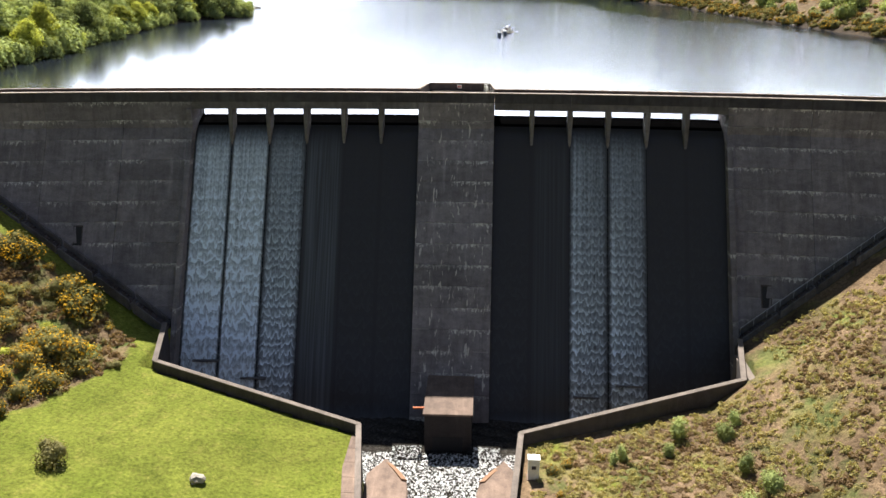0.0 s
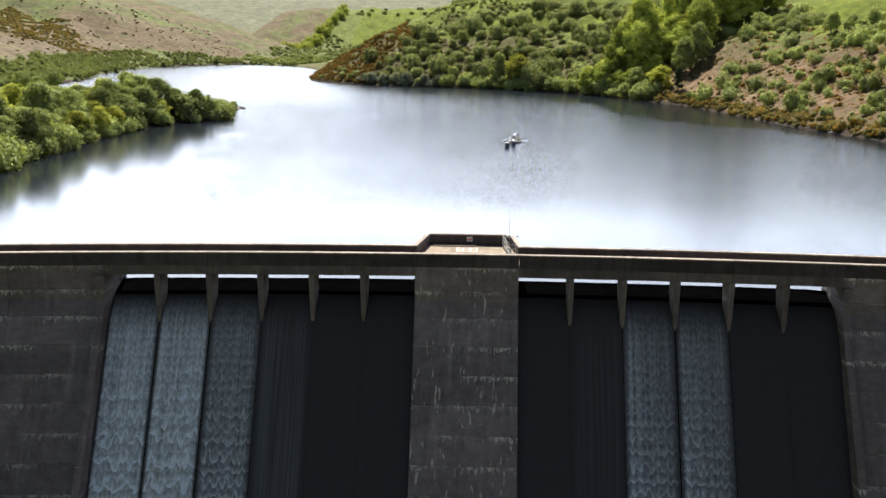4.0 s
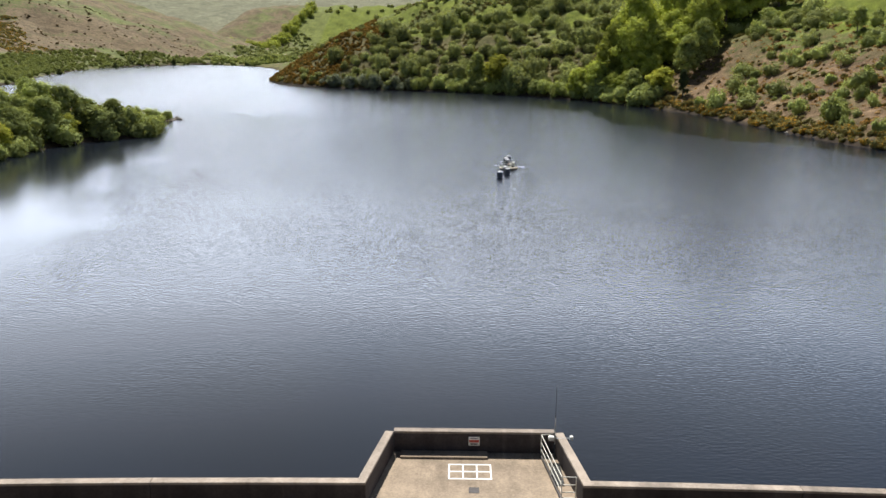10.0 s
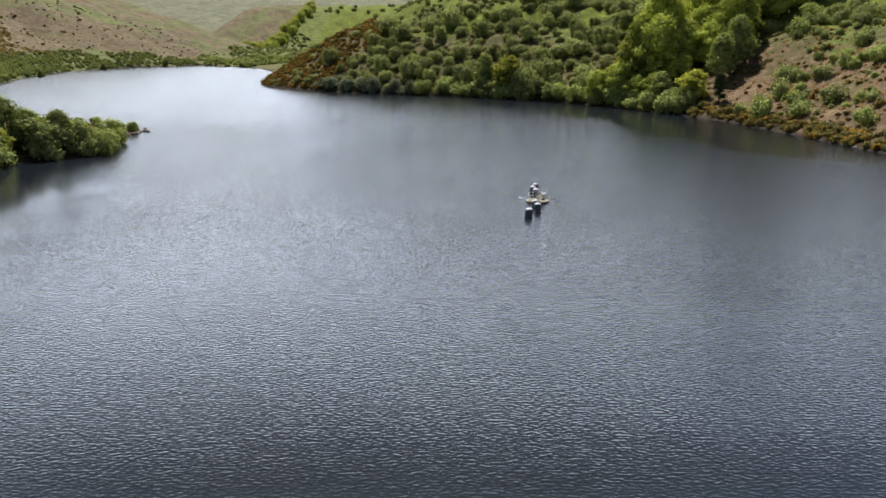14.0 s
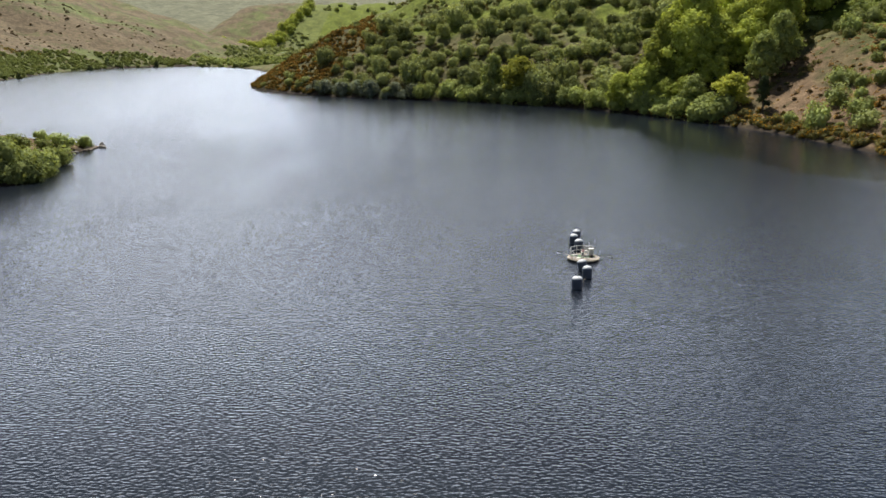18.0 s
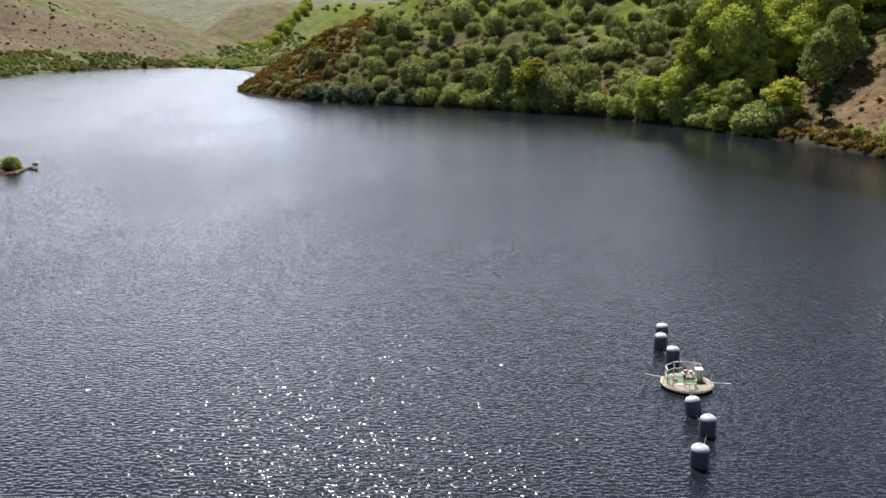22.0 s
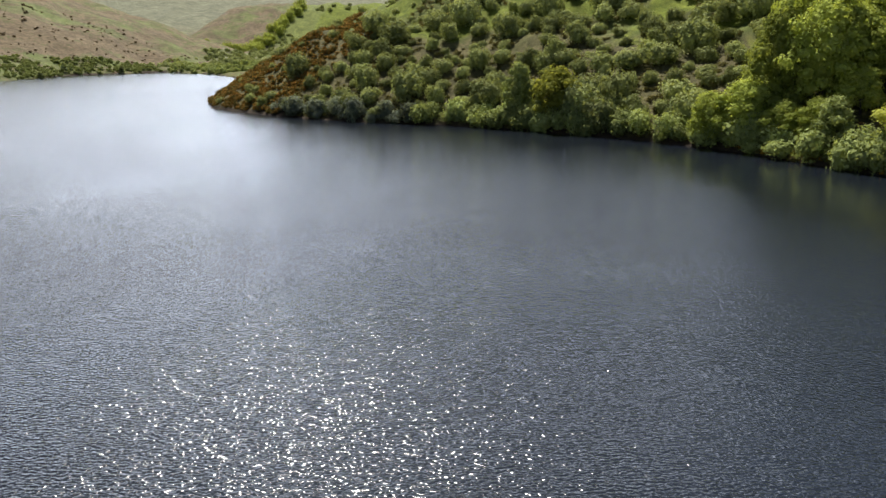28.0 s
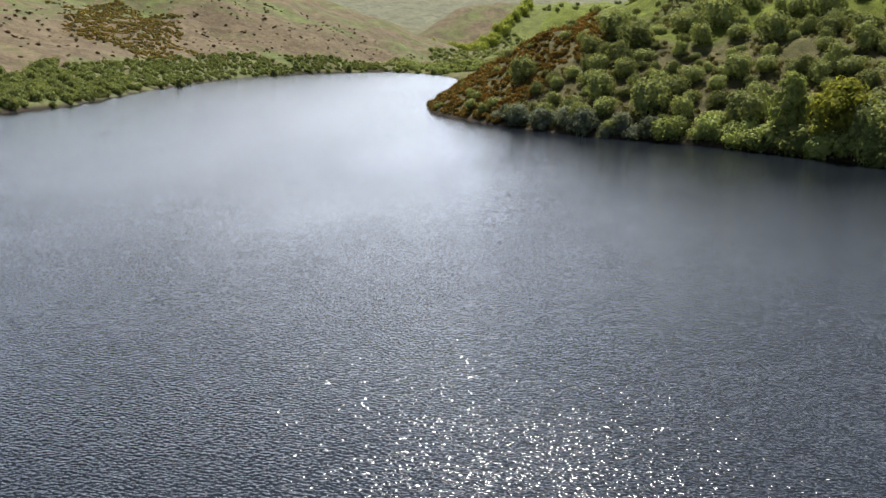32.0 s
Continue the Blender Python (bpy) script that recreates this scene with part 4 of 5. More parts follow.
wall_line(wing_b, [(31.9, -16.8, -20.9), (30.2, -25.0, -21.6), (7.8, -31.4, -24.7), (6.8, -42.0, -25.0), (6.2, -80.0, -25.2)], -33, 0.5, M["wing"], M["wingcap"])
path = thing("footpath", "pale concrete path edging the channel wall", "path", kind="structure")
for k in range(16):
    y0, y1 = -30.6 - k * 2.4, -33.0 - k * 2.4
    xa, xb = np.interp([-y0, -y1], [30.1, 43.0, 80.0], [-8.1, -6.3, -5.8]) - 0.26
    c = [(xa - 1.25, y0, -26.8), (xa, y0, -26.8), (xb, y1 + 0.03, -26.8), (xb - 1.25, y1 + 0.03, -26.8)]
    bm = hexa(bmesh.new(), c + [(px, py, -25.98) for px, py, _ in c])
    bmesh.ops.recalc_face_normals(bm, faces=bm.faces)
    part("slab", soften(bm, 0.02), M["ledge"], path)
part("apron", box(31.0, 32.6, -27.0, -18.5, -26.0, -22.1, 0.03), M["wingcap"], wing_b)


def ledge(side):
    """A rounded concrete ledge along the channel."""
    bm = bmesh.new()
    s = side
    line = [(6.0, -27.8), (5.4, -28.8), (4.4, -30.2), (3.6, -31.6), (3.3, -33.2), (3.3, -80.0), (7.0, -80.0), (7.4, -40.0), (7.6, -31.0)]
    line = [(0.3 + s * x, y) for x, y in line]
    v0 = [bm.verts.new((x, y, -33.0)) for x, y in line]
    v1 = [bm.verts.new((x, y, -30.45 + 0.11 * (abs(x) - 3))) for x, y in line]
    n = len(line)
    for i in range(n):
        j = (i + 1) % n
        bm.faces.new((v0[i], v0[j], v1[j], v1[i]))
    bm.faces.new(v1)
    bmesh.ops.recalc_face_normals(bm, faces=bm.faces)
    ob = part("channel_ledge", soften(bm, 0.12), M["ledge"])
    tagged(ob, "brown concrete ledge sloping into the outlet channel", "ledge", kind="structure")
    bm = bmesh.new()
    for (ax, ay), (bx, by) in zip(line[1:3], line[2:4]):
        hexa(bm, [(ax, ay, -31.3), (bx, by, -31.3), (bx + s * 0.5, by, -31.3), (ax + s * 0.5, ay, -31.3),
                  (ax - s * 0.05, ay - 0.03, -30.2), (bx - s * 0.05, by - 0.03, -30.2), (bx + s * 0.5, by, -30.15), (ax + s * 0.5, ay, -30.15)])
    bmesh.ops.recalc_face_normals(bm, faces=bm.faces)
    part("rusty_edge", bm, M["rust"], ob, "rust-stained edge")


ledge(-1)
ledge(1)

outlet = thing("outlet_house", "concrete outlet block with mossy sunlit roof at the dam foot", "outlet block", kind="structure")
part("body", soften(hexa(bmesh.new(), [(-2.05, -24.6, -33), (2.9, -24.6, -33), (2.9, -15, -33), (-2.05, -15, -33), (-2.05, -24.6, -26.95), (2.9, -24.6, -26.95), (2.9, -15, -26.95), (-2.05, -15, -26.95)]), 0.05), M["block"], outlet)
part("roof_slab", box(-2.2, 3.05, -24.9, -15, -26.95, -26.7, 0.04), M["ledge"], outlet, "mossy stained concrete roof slab")
# near-black box stands in for the shade inside the mouth
part("opening", box(-1.2, 2.0, -24.66, -24.5, -32, -29.6), M["dark"], outlet, "dark outlet mouth")
part("pipe", rods([((-3.3, -23.6, -26.75), (-2.1, -23.6, -26.7))], 0.12, 10), M["orange"], outlet, "orange stub pipe")
rng = np.random.RandomState(4)
# broad steps either side of the block
for s, x0, x1 in ((-1, -5.4, -2.3), (1, 3.1, 6.0)):
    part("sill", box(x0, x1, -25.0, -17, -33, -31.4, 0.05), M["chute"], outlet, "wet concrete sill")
    bm = bmesh.new()
    hexa(bm, [(x0, -26.6, -31.3), (x1, -26.6, -31.3), (x1, -25.0, -31.3), (x0, -25.0, -31.3), (x0, -26.5, -31.1), (x1, -26.5, -31.1), (x1, -25.0, -30.2), (x0, -25.0, -30.2)])
    part("spill", soften(bm, 0.06), M["pool"], outlet, "white water spilling over the sill")

kiosk = thing("kiosk", "pale grey metal equipment cabinet beside the wing wall", "cabinet", at=(8.75, -37.0, float(ground_z(8.75, -37.0)) - 0.1))
part("plinth", box(-0.6, 0.6, -0.5, 0.5, -0.3, 0.12, 0.02), M["ledge"], kiosk)
part("body", box(-0.5, 0.5, -0.42, 0.42, 0.12, 2.1, 0.03), M["pale"], kiosk)
part("roof", box(-0.56, 0.56, -0.48, 0.48, 2.1, 2.22, 0.03), M["white"], kiosk)
kd = part("door", box(-0.4, 0.4, -0.45, -0.415, 0.25, 2.0, 0.01), M["pale"], kiosk)
part("vent", box(-0.2, 0.2, -0.465, -0.45, 1.2, 1.55), M["wing"], kd)


def stair(side, x_low, z_low, slope, x_high):
    """Concrete steps climbing along the foot of the dam's face."""
    own = thing("stair", "concrete steps climbing the abutment along the dam", "stair", kind="structure")
    rise = 0.2
    run = rise / slope
    n = int((x_high - x_low) / run)
    spot = lambda k: (x_low + k * run, z_low + k * rise)
    for k in range(n):
        x, z = spot(k)
        flat = k % 14 in (12, 13)
        f = dam_y(x, face_off(z)) - 0.12
        a, b = sorted((side * x, side * (x + run * 1.02)))
        part("step", box(a, b, f - 1.35, f - 0.1, z - 0.7, z, 0.012), M["beam" if flat else "wing"], own)
    for k in range(0, n, 14):
        k2 = min(k + 13, n)
        (x, z), (x2, z2) = spot(k), spot(k2)
        f, f2 = dam_y(x, face_off(z)) - 0.1, dam_y(x2, face_off(z2)) - 0.1
        for o, h in ((-1.62, 0.32), (-0.12, 0.62)):
            c = []
            for up in (-1.0, h):
                c += [(side * x, f + o, z + up), (side * x2, f2 + o, z2 + up), (side * x2, f2 + o + 0.24, z2 + up), (side * x, f + o + 0.24, z + up)]
            bm = hexa(bmesh.new(), c)
            bmesh.ops.recalc_face_normals(bm, faces=bm.faces)
            part("side_wall", soften(bm, 0.02), M["beam"], own)
    if side > 0:
        for k in range(0, n, 5):
            x, z = spot(k)
            f = dam_y(x, face_off(z)) - 0.4
            part("rail_post", rods([((side * x, f, z), (side * x, f, z + 1.0))], 0.025), M["steel"], own)
        (x, z), (x2, z2) = spot(0), spot(n)
        part("handrail", rods([((side * x, dam_y(x, face_off(z)) - 0.4, z + 1.0), (side * x2, dam_y(x2, face_off(z2)) - 0.4, z2 + 1.0))], 0.03), M["steel"], own)


stair(-1, 32.0, -21.7, 0.64, 62.0)
stair(1, 32.4, -21.4, 0.69, 58.0)

for n, (x0, x1, z0, z1) in enumerate(((-43.95, -43.05, -13.45, -11.5), (35.0, 35.95, -18.6, -16.45))):
    door = thing("door_%d" % (n + 1), "access doorway in the dam face, its dark recess a painted panel", "door", kind="structure")
    xm = (x0 + x1) / 2
    y0, y1 = dam_y(xm, face_off(z0)), dam_y(xm, face_off(z1))
    # leaf is a near-black panel painted for the shade of the recess
    for nm, g, a, b, c, d, m in (("leaf", 0.06, x0, x1, z0, z1, "dark"), ("jamb", 0.09, x0 - 0.1, x0, z0, z1, "wing"), ("jamb", 0.09, x1, x1 + 0.1, z0, z1, "wing"), ("lintel", 0.1, x0 - 0.1, x1 + 0.1, z1, z1 + 0.12, "wing")):
        ya = y0 + (y1 - y0) * (c - z0) / (z1 - z0) - g
        yb = y0 + (y1 - y0) * (d - z0) / (z1 - z0) - g
        bm = hexa(bmesh.new(), [(a, ya, c), (b, ya, c), (b, ya + 0.3, c), (a, ya + 0.3, c), (a, yb, d), (b, yb, d), (b, yb + 0.3, d), (a, yb + 0.3, d)])
        part(nm, bm, M[m], door)

# ---- plants ----
ICO = bmesh.new()
bmesh.ops.create_icosphere(ICO, subdivisions=1, radius=1.0)
ICO_V = np.array([v.co[:] for v in ICO.verts])
ICO_T = np.array([[v.index for v in f.verts] for f in ICO.faces])
ICO.free()


def foliage(seed, lumps, count, size, core=0.78, up=0.25, cores=99, depths=(0.72, 1.24)):
    """Leaf clumps over rounded lumps (x, y, z, rx, ry, rz): vertices and triangles."""
    r = np.random.RandomState(seed)
    L = np.array(lumps, float)
    area = L[:, 3] * L[:, 4] + L[:, 4] * L[:, 5]
    pick = r.choice(len(L), count, p=area / area.sum())
    d = r.normal(size=(count, 3))
    d[:, 2] += up
    d /= np.linalg.norm(d, axis=1)[:, None]
    depth = r.uniform(*depths, count)[:, None]
    c = L[pick, :3] + d * L[pick, 3:] * depth
    # keep those that lie outside the other lumps
    n = d + r.normal(size=(count, 3)) * 0.36 + (0, 0, 0.25)
    n /= np.linalg.norm(n, axis=1)[:, None]
    t = np.cross(n, r.normal(size=(count, 3)))
    t /= np.linalg.norm(t, axis=1)[:, None]
    b = np.cross(n, t)
    s = (size * r.uniform(0.55, 1.25, count))[:, None]
    asp = r.uniform(0.6, 1.0, count)[:, None]
    v = np.stack([c - t * s * 1.1, c + t * s * 0.5 - b * s * asp, c + t * s * 0.7 + b * s * asp], 1).reshape(-1, 3)
    vv, tt, off = [v], [np.arange(count * 3).reshape(-1, 3)], count * 3
    for x, y, z, rx, ry, rz in L[:cores]:
        wob = 1 + 0.14 * np.sin(ICO_V @ r.normal(size=3) * 3 + r.uniform(0, 6)) + 0.1 * np.sin(ICO_V @ r.normal(size=3) * 6)
        vv.append(ICO_V * wob[:, None] * (rx * core, ry * core, rz * core) + (x, y, z))
        tt.append(ICO_T + off)
        off += len(ICO_V)
    return np.concatenate(vv), np.concatenate(tt)


def shrub_data(seed, count, size, flat=0.8, n=6, cores=99):
    r = np.random.RandomState(seed)
    lumps = [(0, 0, 0.45 * flat, 0.62, 0.62, 0.62 * flat)]
    for i in range(n):
        a, d = r.uniform(0, 2 * math.pi), r.uniform(0.3, 0.62)
        s = r.uniform(0.28, 0.5)
        lumps.append((math.cos(a) * d, math.sin(a) * d, r.uniform(0.15, 0.75) * flat, s, s * r.uniform(0.8, 1.2), s * r.uniform(0.75, 1.1) * flat + 0.04))
    return foliage(seed + 100, lumps, count, size, cores=cores)


def mesh_of(name, data, mat):
    me = fast_mesh(name, data[0], None, data[1])
    me.materials.append(mat)
    return me


def tree(kind, seed, height, width, mat, label, category="tree", leaves=1500, leaf=0.34, bare=0.22, tiers=9, pointy=0.0, lump=(0.2, 0.32)):
    """A tree at the origin: trunk, limbs and an uneven crown of leaf clumps."""
    r = np.random.RandomState(seed)
    own = thing(kind, label, category)
    own["label"] = label
    base = height * bare
    bm = bmesh.new()
    top = Vector((r.uniform(-0.4, 0.4), r.uniform(-0.4, 0.4), height * 0.62))
    kinkp = Vector((r.uniform(-0.3, 0.3), r.uniform(-0.3, 0.3), height * 0.3))
    tube(bm, (0, 0, -0.8), kinkp, height * 0.022 + 0.06, height * 0.017 + 0.03, 8)
    tube(bm, kinkp, top, height * 0.017 + 0.03, 0.05, 8)
    part("trunk", bm, M["bark"], own)
    lumps = []
    for i in range(tiers):
        f = (i + 0.5) / tiers
        a = i * 2.4 + r.uniform(-0.5, 0.5)
        spread = math.sin(math.pi * min(1, 0.22 + 0.78 * f)) ** 0.7 if not pointy else (1 - f) ** 0.8
        d = width * 0.5 * spread * r.uniform(0.45, 0.8 if lump[0] > 0.15 else 1.0)
        z = base + (height - base) * (0.12 + 0.76 * f)
        s = width * r.uniform(*lump) * (0.75 if pointy else 1)
        lumps.append((math.cos(a) * d, math.sin(a) * d, z, s, s * r.uniform(0.85, 1.15), s * r.uniform(0.55, 0.85)))
    lumps.append((0, 0, base + (height - base) * 0.5, width * 0.28, width * 0.28, (height - base) * 0.36))
    for x, y, z, s, *_ in lumps[::max(2, tiers // 6)]:
        part("limb", tube(bmesh.new(), (kinkp.x, kinkp.y, height * 0.28), (x * 0.8, y * 0.8, z), height * 0.009 + 0.02, 0.03, 6), M["bark"], own)
    crown = new("crown", mesh_of("crown", foliage(seed + 7, lumps, leaves, leaf, core=0.8, depths=(0.75, 1.28) if tiers < 20 else (0.7, 1.42)), mat))
    crown.parent = own
    return own


def planted(src, x, y, s=1.0, turn=0.0, sink=0.0, sz=1.0):
    return copy_thing(src, Matrix.LocRotScale((x, y, float(ground_z(x, y)) - sink), Euler((0, 0, turn)), (s, s, s * sz)))


def settle(src, x, y, s=1.0, turn=0.0, sink=0.0, sz=1.0):
    src.matrix_basis = Matrix.LocRotScale((x, y, float(ground_z(x, y)) - sink), Euler((0, 0, turn)), (s, s, s * sz))
    return src


def plant(models, spots, group):
    """Stands the models in turn on spots of (x, y, size)."""
    r = random.Random(len(spots) * 7 + 1)
    used = set()
    for i, (x, y, s) in enumerate(spots):
        src = models[r.randrange(len(models))] if i >= len(models) else models[i]
        f = planted if src.name in used else settle
        used.add(src.name)
        ob = f(src, x, y, s, r.uniform(0, 6.28), 0.15 * s, r.uniform(0.8, 1.2))
        tagged(ob, group=group)


# broadleaf wood on the near point
R = random.Random(5)
wood = []
y = 16.0
while y < 163:
    for row in range(4):
        yy = y + R.uniform(-2.5, 2.5)
        sh = float(np.interp(yy, [0, 60, 95, 128, 150, 160, 168, 184, 197], [-79, -79, -83, -84, -82, -74, -75, -78, -82]))
        keep = 1.0 if row < 2 else 0.75
        if R.random() < keep and not (40 < yy < 52 and row == 0):
            wood.append((sh - 3.0 - row * 6.2 + R.uniform(-1.5, 1.5), yy, R.uniform(0.72, 1.12) * (0.85 if row == 0 else 1.0) * (0.72 if yy > 165 else 1)))
    y += 5.6
willows = [tree("willow_tree", 40 + i, 9.5 + 0.8 * i, 8.0 + 0.4 * i, M["willow" if i != 2 else "bright"], "leafy green waterside willow tree in spring leaf", leaves=4400, leaf=0.24, bare=0.06, tiers=24, lump=(0.12, 0.22)) for i in range(4)]
plant(willows, wood, "trees of the waterside wood")
# scattered thorn trees on the field behind
thorns = [tree("thorn_tree", 60 + i, 5.0, 5.0, M["willow"], "small round-headed thorn tree on open grass", leaves=1500, leaf=0.25, bare=0.35) for i in range(2)]
plant(thorns, [(-128, 165, 1.0), (-121, 170, 0.95), (-150, 140, 1.1), (-165, 190, 1.2), (-140, 205, 1.0), (-178, 220, 1.3), (-190, 235, 1.2), (-160, 228, 1.1), (-200, 255, 1.3), (-172, 205, 1.2), (-215, 280, 1.3), (-150, 215, 1.1), (112, 296, 1.3)], "thorn trees on the field")

# tall beeches across the water
beeches = [tree("beech_tree", 80 + i, 17.0 + i, 14.0, M["beech"], "tall beech tree with fresh yellow-green leaves", leaves=9500, leaf=0.31, bare=0.06, tiers=46, lump=(0.09, 0.17)) for i in range(3)]
plant(beeches, [(45, 303, 0.66), (51, 298, 0.92), (58, 300, 1.08), (56, 290, 0.72), (64, 294, 1.1), (66, 304, 1.22), (60, 284, 0.62), (72, 298, 1.25), (75, 308, 1.25), (80, 302, 1.3), (84, 313, 1.3),
                (90, 306, 1.3), (94, 318, 1.3), (101, 312, 1.25), (105, 323, 1.3), (112, 317, 1.2), (117, 328, 1.2), (124, 321, 1.1), (69, 287, 0.9), (80, 292, 1.0), (88, 296, 1.0)], "beech clump above the water")
oaks = [tree("young_tree", 90 + i, 9.5, 7.0, M["bright" if i else "willow"], "young broadleaf tree with bright spring leaves", leaves=3400, leaf=0.24, bare=0.1, tiers=22, lump=(0.12, 0.2)) for i in range(2)]
plant(oaks[:1], [(78, 275, 1.35), (61, 279, 0.8), (84, 279, 1.0), (122, 245, 0.6), (7, 347, 0.85)], "young trees by the water")
plant(oaks[1:], [(68, 267, 1.3), (16, 338.5, 1.25)], "bright young trees by the water")
fir = tree("conifer", 97, 9.0, 4.2, M["conifer"], "dark narrow conifer among broadleaf trees", leaves=2200, leaf=0.22, bare=0.05, pointy=1.0)
settle(fir, 72.5, 256, 1.05)


# ---- shrubs ----
def shrub_models(name, label, category, mat, seeds, count, size, flat):
    out = []
    for s in seeds:
        ob = new(name, mesh_of(name, shrub_data(s, count, size, flat, 7, 4), mat))
        out.append(tagged(ob, label, category))
    return out


def stuff(name, spots, seeds, count, size, flat, mat, label, category, cores=1):
    """Many small plants as one mesh."""
    if not spots:
        return
    base = [shrub_data(s, count, size, flat, 4, cores) for s in seeds]
    r = np.random.RandomState(len(spots))
    vs, ts, off = [], [], 0
    sp = np.array(spots, float)
    gz = ground_z(sp[:, 0], sp[:, 1])
    for (x, y, s), z in zip(sp, gz):
        v, t = base[r.randint(len(base))]
        a = r.uniform(0, 6.28)
        c, n = math.cos(a), math.sin(a)
        hz = r.uniform(0.8, 1.2)
        vs.append(np.stack([(v[:, 0] * c - v[:, 1] * n) * s + x, (v[:, 0] * n + v[:, 1] * c) * s + y, v[:, 2] * s * hz + z - 0.12 * s], 1))
        ts.append(t + off)
        off += len(v)
    ob = new(name, mesh_of(name, (np.concatenate(vs), np.concatenate(ts)), mat))
    tagged(ob, label, category, kind="stuff")


def scatter(seed, n, x0, x1, y0, y1, s0, s1, test):
    """Random spots in a rectangle that pass a test of place and distance from the shore."""
    r = np.random.RandomState(seed)
    x, y, s = r.uniform(x0, x1, n), r.uniform(y0, y1, n), r.uniform(s0, s1, n) ** 1.0
    d = shore_distance(x, y)
    ok = test(x, y, d)
    return [(float(a), float(b), float(c)) for a, b, c in zip(x[ok], y[ok], s[ok])]


def along(seed, n, i0, i1, d0, d1, s0, s1):
    """Spots strung along the shore from its corner i0 to i1, on the land side."""
    r = np.random.RandomState(seed)
    pts = SHORE_P[i0:i1 + 1]
    seg = np.hypot(*np.diff(pts, axis=0).T)
    out = []
    for _ in range(n):
        k = r.choice(len(seg), p=seg / seg.sum())
        p = pts[k] + (pts[k + 1] - pts[k]) * r.uniform()
        t = (pts[k + 1] - pts[k]) / seg[k]
        q = p + np.array((t[1], -t[0])) * r.uniform(d0, d1)
        if shore_distance(q[0], q[1]) > 0.1:
            out.append((float(q[0]), float(q[1]), float(r.uniform(s0, s1))))
    return out


patch = lambda x, y, seed, length: waves(x, y, seed, length, 3)
head_line = lambda x, y: (y > 268) & (x - (-94) > -0.6 * (y - 420) - 6)
free_of_beech = lambda x, y: ~((np.abs((y - 298) - 0.42 * (x - 60)) < 14) & (x > 42)) & ~((x > 40) & (x < 100) & (y < 300) & (y > 255))
# round thorn bushes on the headland, close below, standing apart on the grass above
def spread(seed, n, x0, x1, y0, y1, s0, s1, gap, test):
    """Spots that keep their distance from one another."""
    kept = np.zeros((0, 3))
    for x, y, size in scatter(seed, n, x0, x1, y0, y1, s0, s1, test):
        if not len(kept) or (np.hypot(kept[:, 0] - x, kept[:, 1] - y) > gap * (kept[:, 2] + size)).all():
            kept = np.vstack([kept, (x, y, size)])
    return [tuple(map(float, k)) for k in kept]


gorse_tip = lambda x, d: x < -66 + 0.72 * np.minimum(d, 40)
open_grass = lambda x, y, d: (d > 32) & (waves(x, y, 29, 34, 3) > 0.0)
scrub_spots = spread(21, 5200, -112, 130, 268, 500, 1.2, 3.3, 1.02, lambda x, y, d: (d > 2.5) & (d < 95) & head_line(x, y) & free_of_beech(x, y) & (~open_grass(x, y, d) | (patch(x, y, 51, 9) > 0.15)) & ~(gorse_tip(x, d) & (d > 3) & (patch(x, y, 52, 12) > -0.5)))
scrub_spots.sort(key=lambda p: math.hypot(p[0] + 5, p[1] - 150))
hawthorn = shrub_models("hawthorn_bush", "rounded dark green hawthorn bush on the hillside", "bush", M["scrub"], (1, 2, 3, 4, 5), 1500, 0.07, 0.95)
plant(hawthorn, scrub_spots[:296], "hawthorn bushes on the headland")
stuff("scrub", scrub_spots[296:], (6, 7, 8), 420, 0.1, 0.95, M["scrub"], "dark green scrub covering the hillside", "scrub")
# waterside willow scrub, pale blossom
edge = along(22, 110, 7, 13, 0.4, 4.0, 1.2, 2.5)
sallow = shrub_models("sallow_bush", "pale green sallow bush at the water's edge", "bush", M["willow"], (11, 12, 13), 1000, 0.085, 0.95)
grey = shrub_models("blackthorn_bush", "grey-green blackthorn bush in fading blossom", "bush", M["grey"], (14, 15, 16), 1000, 0.085, 0.9)
plant(grey, [p for p in edge if p[0] < -20][:60], "blackthorn bushes along the shore")
plant(sallow, [p for p in edge if p[0] >= -20][:70] + [(9, 341, 3.0), (22, 334, 2.9), (4, 346, 2.5), (27, 330.5, 2.2), (33, 325, 1.4), (40, 313, 1.6), (46, 303, 1.8)], "sallow bushes along the shore")
# gorse on the tip of the headland and along the shore
tip = scatter(23, 4600, -118, -20, 365, 520, 0.8, 1.9, lambda x, y, d: (d > 0.5) & (d < 60) & gorse_tip(x, d) & (patch(x, y, 53, 20) > -0.7))
near_g = along(24, 230, 1, 8, 0.2, 4.5, 0.8, 1.8) + scatter(124, 1000, 60, 140, 85, 262, 0.6, 1.5, lambda x, y, d: (d < 62) & (d > 3) & (patch(x, y, 54, 24) > 0.0))
gorse = shrub_models("gorse_bush", "gorse bush in orange-yellow flower", "bush", M["gorse"], (31, 32, 33, 34), 520, 0.1, 0.8)
plant(gorse, near_g[:240], "gorse bushes on the bank")
stuff("gorse", near_g[240:] + tip, (35, 36, 37), 90, 0.2, 0.75, M["bloom"], "gorse in orange-yellow flower over the headland", "gorse")
# mixed bushes on the open bank
bank = spread(25, 1500, 62, 150, 110, 290, 0.7, 2.2, 1.0, lambda x, y, d: (d > 3) & (d < 70) & free_of_beech(x, y) & (patch(x, y, 55, 34) > -0.35))
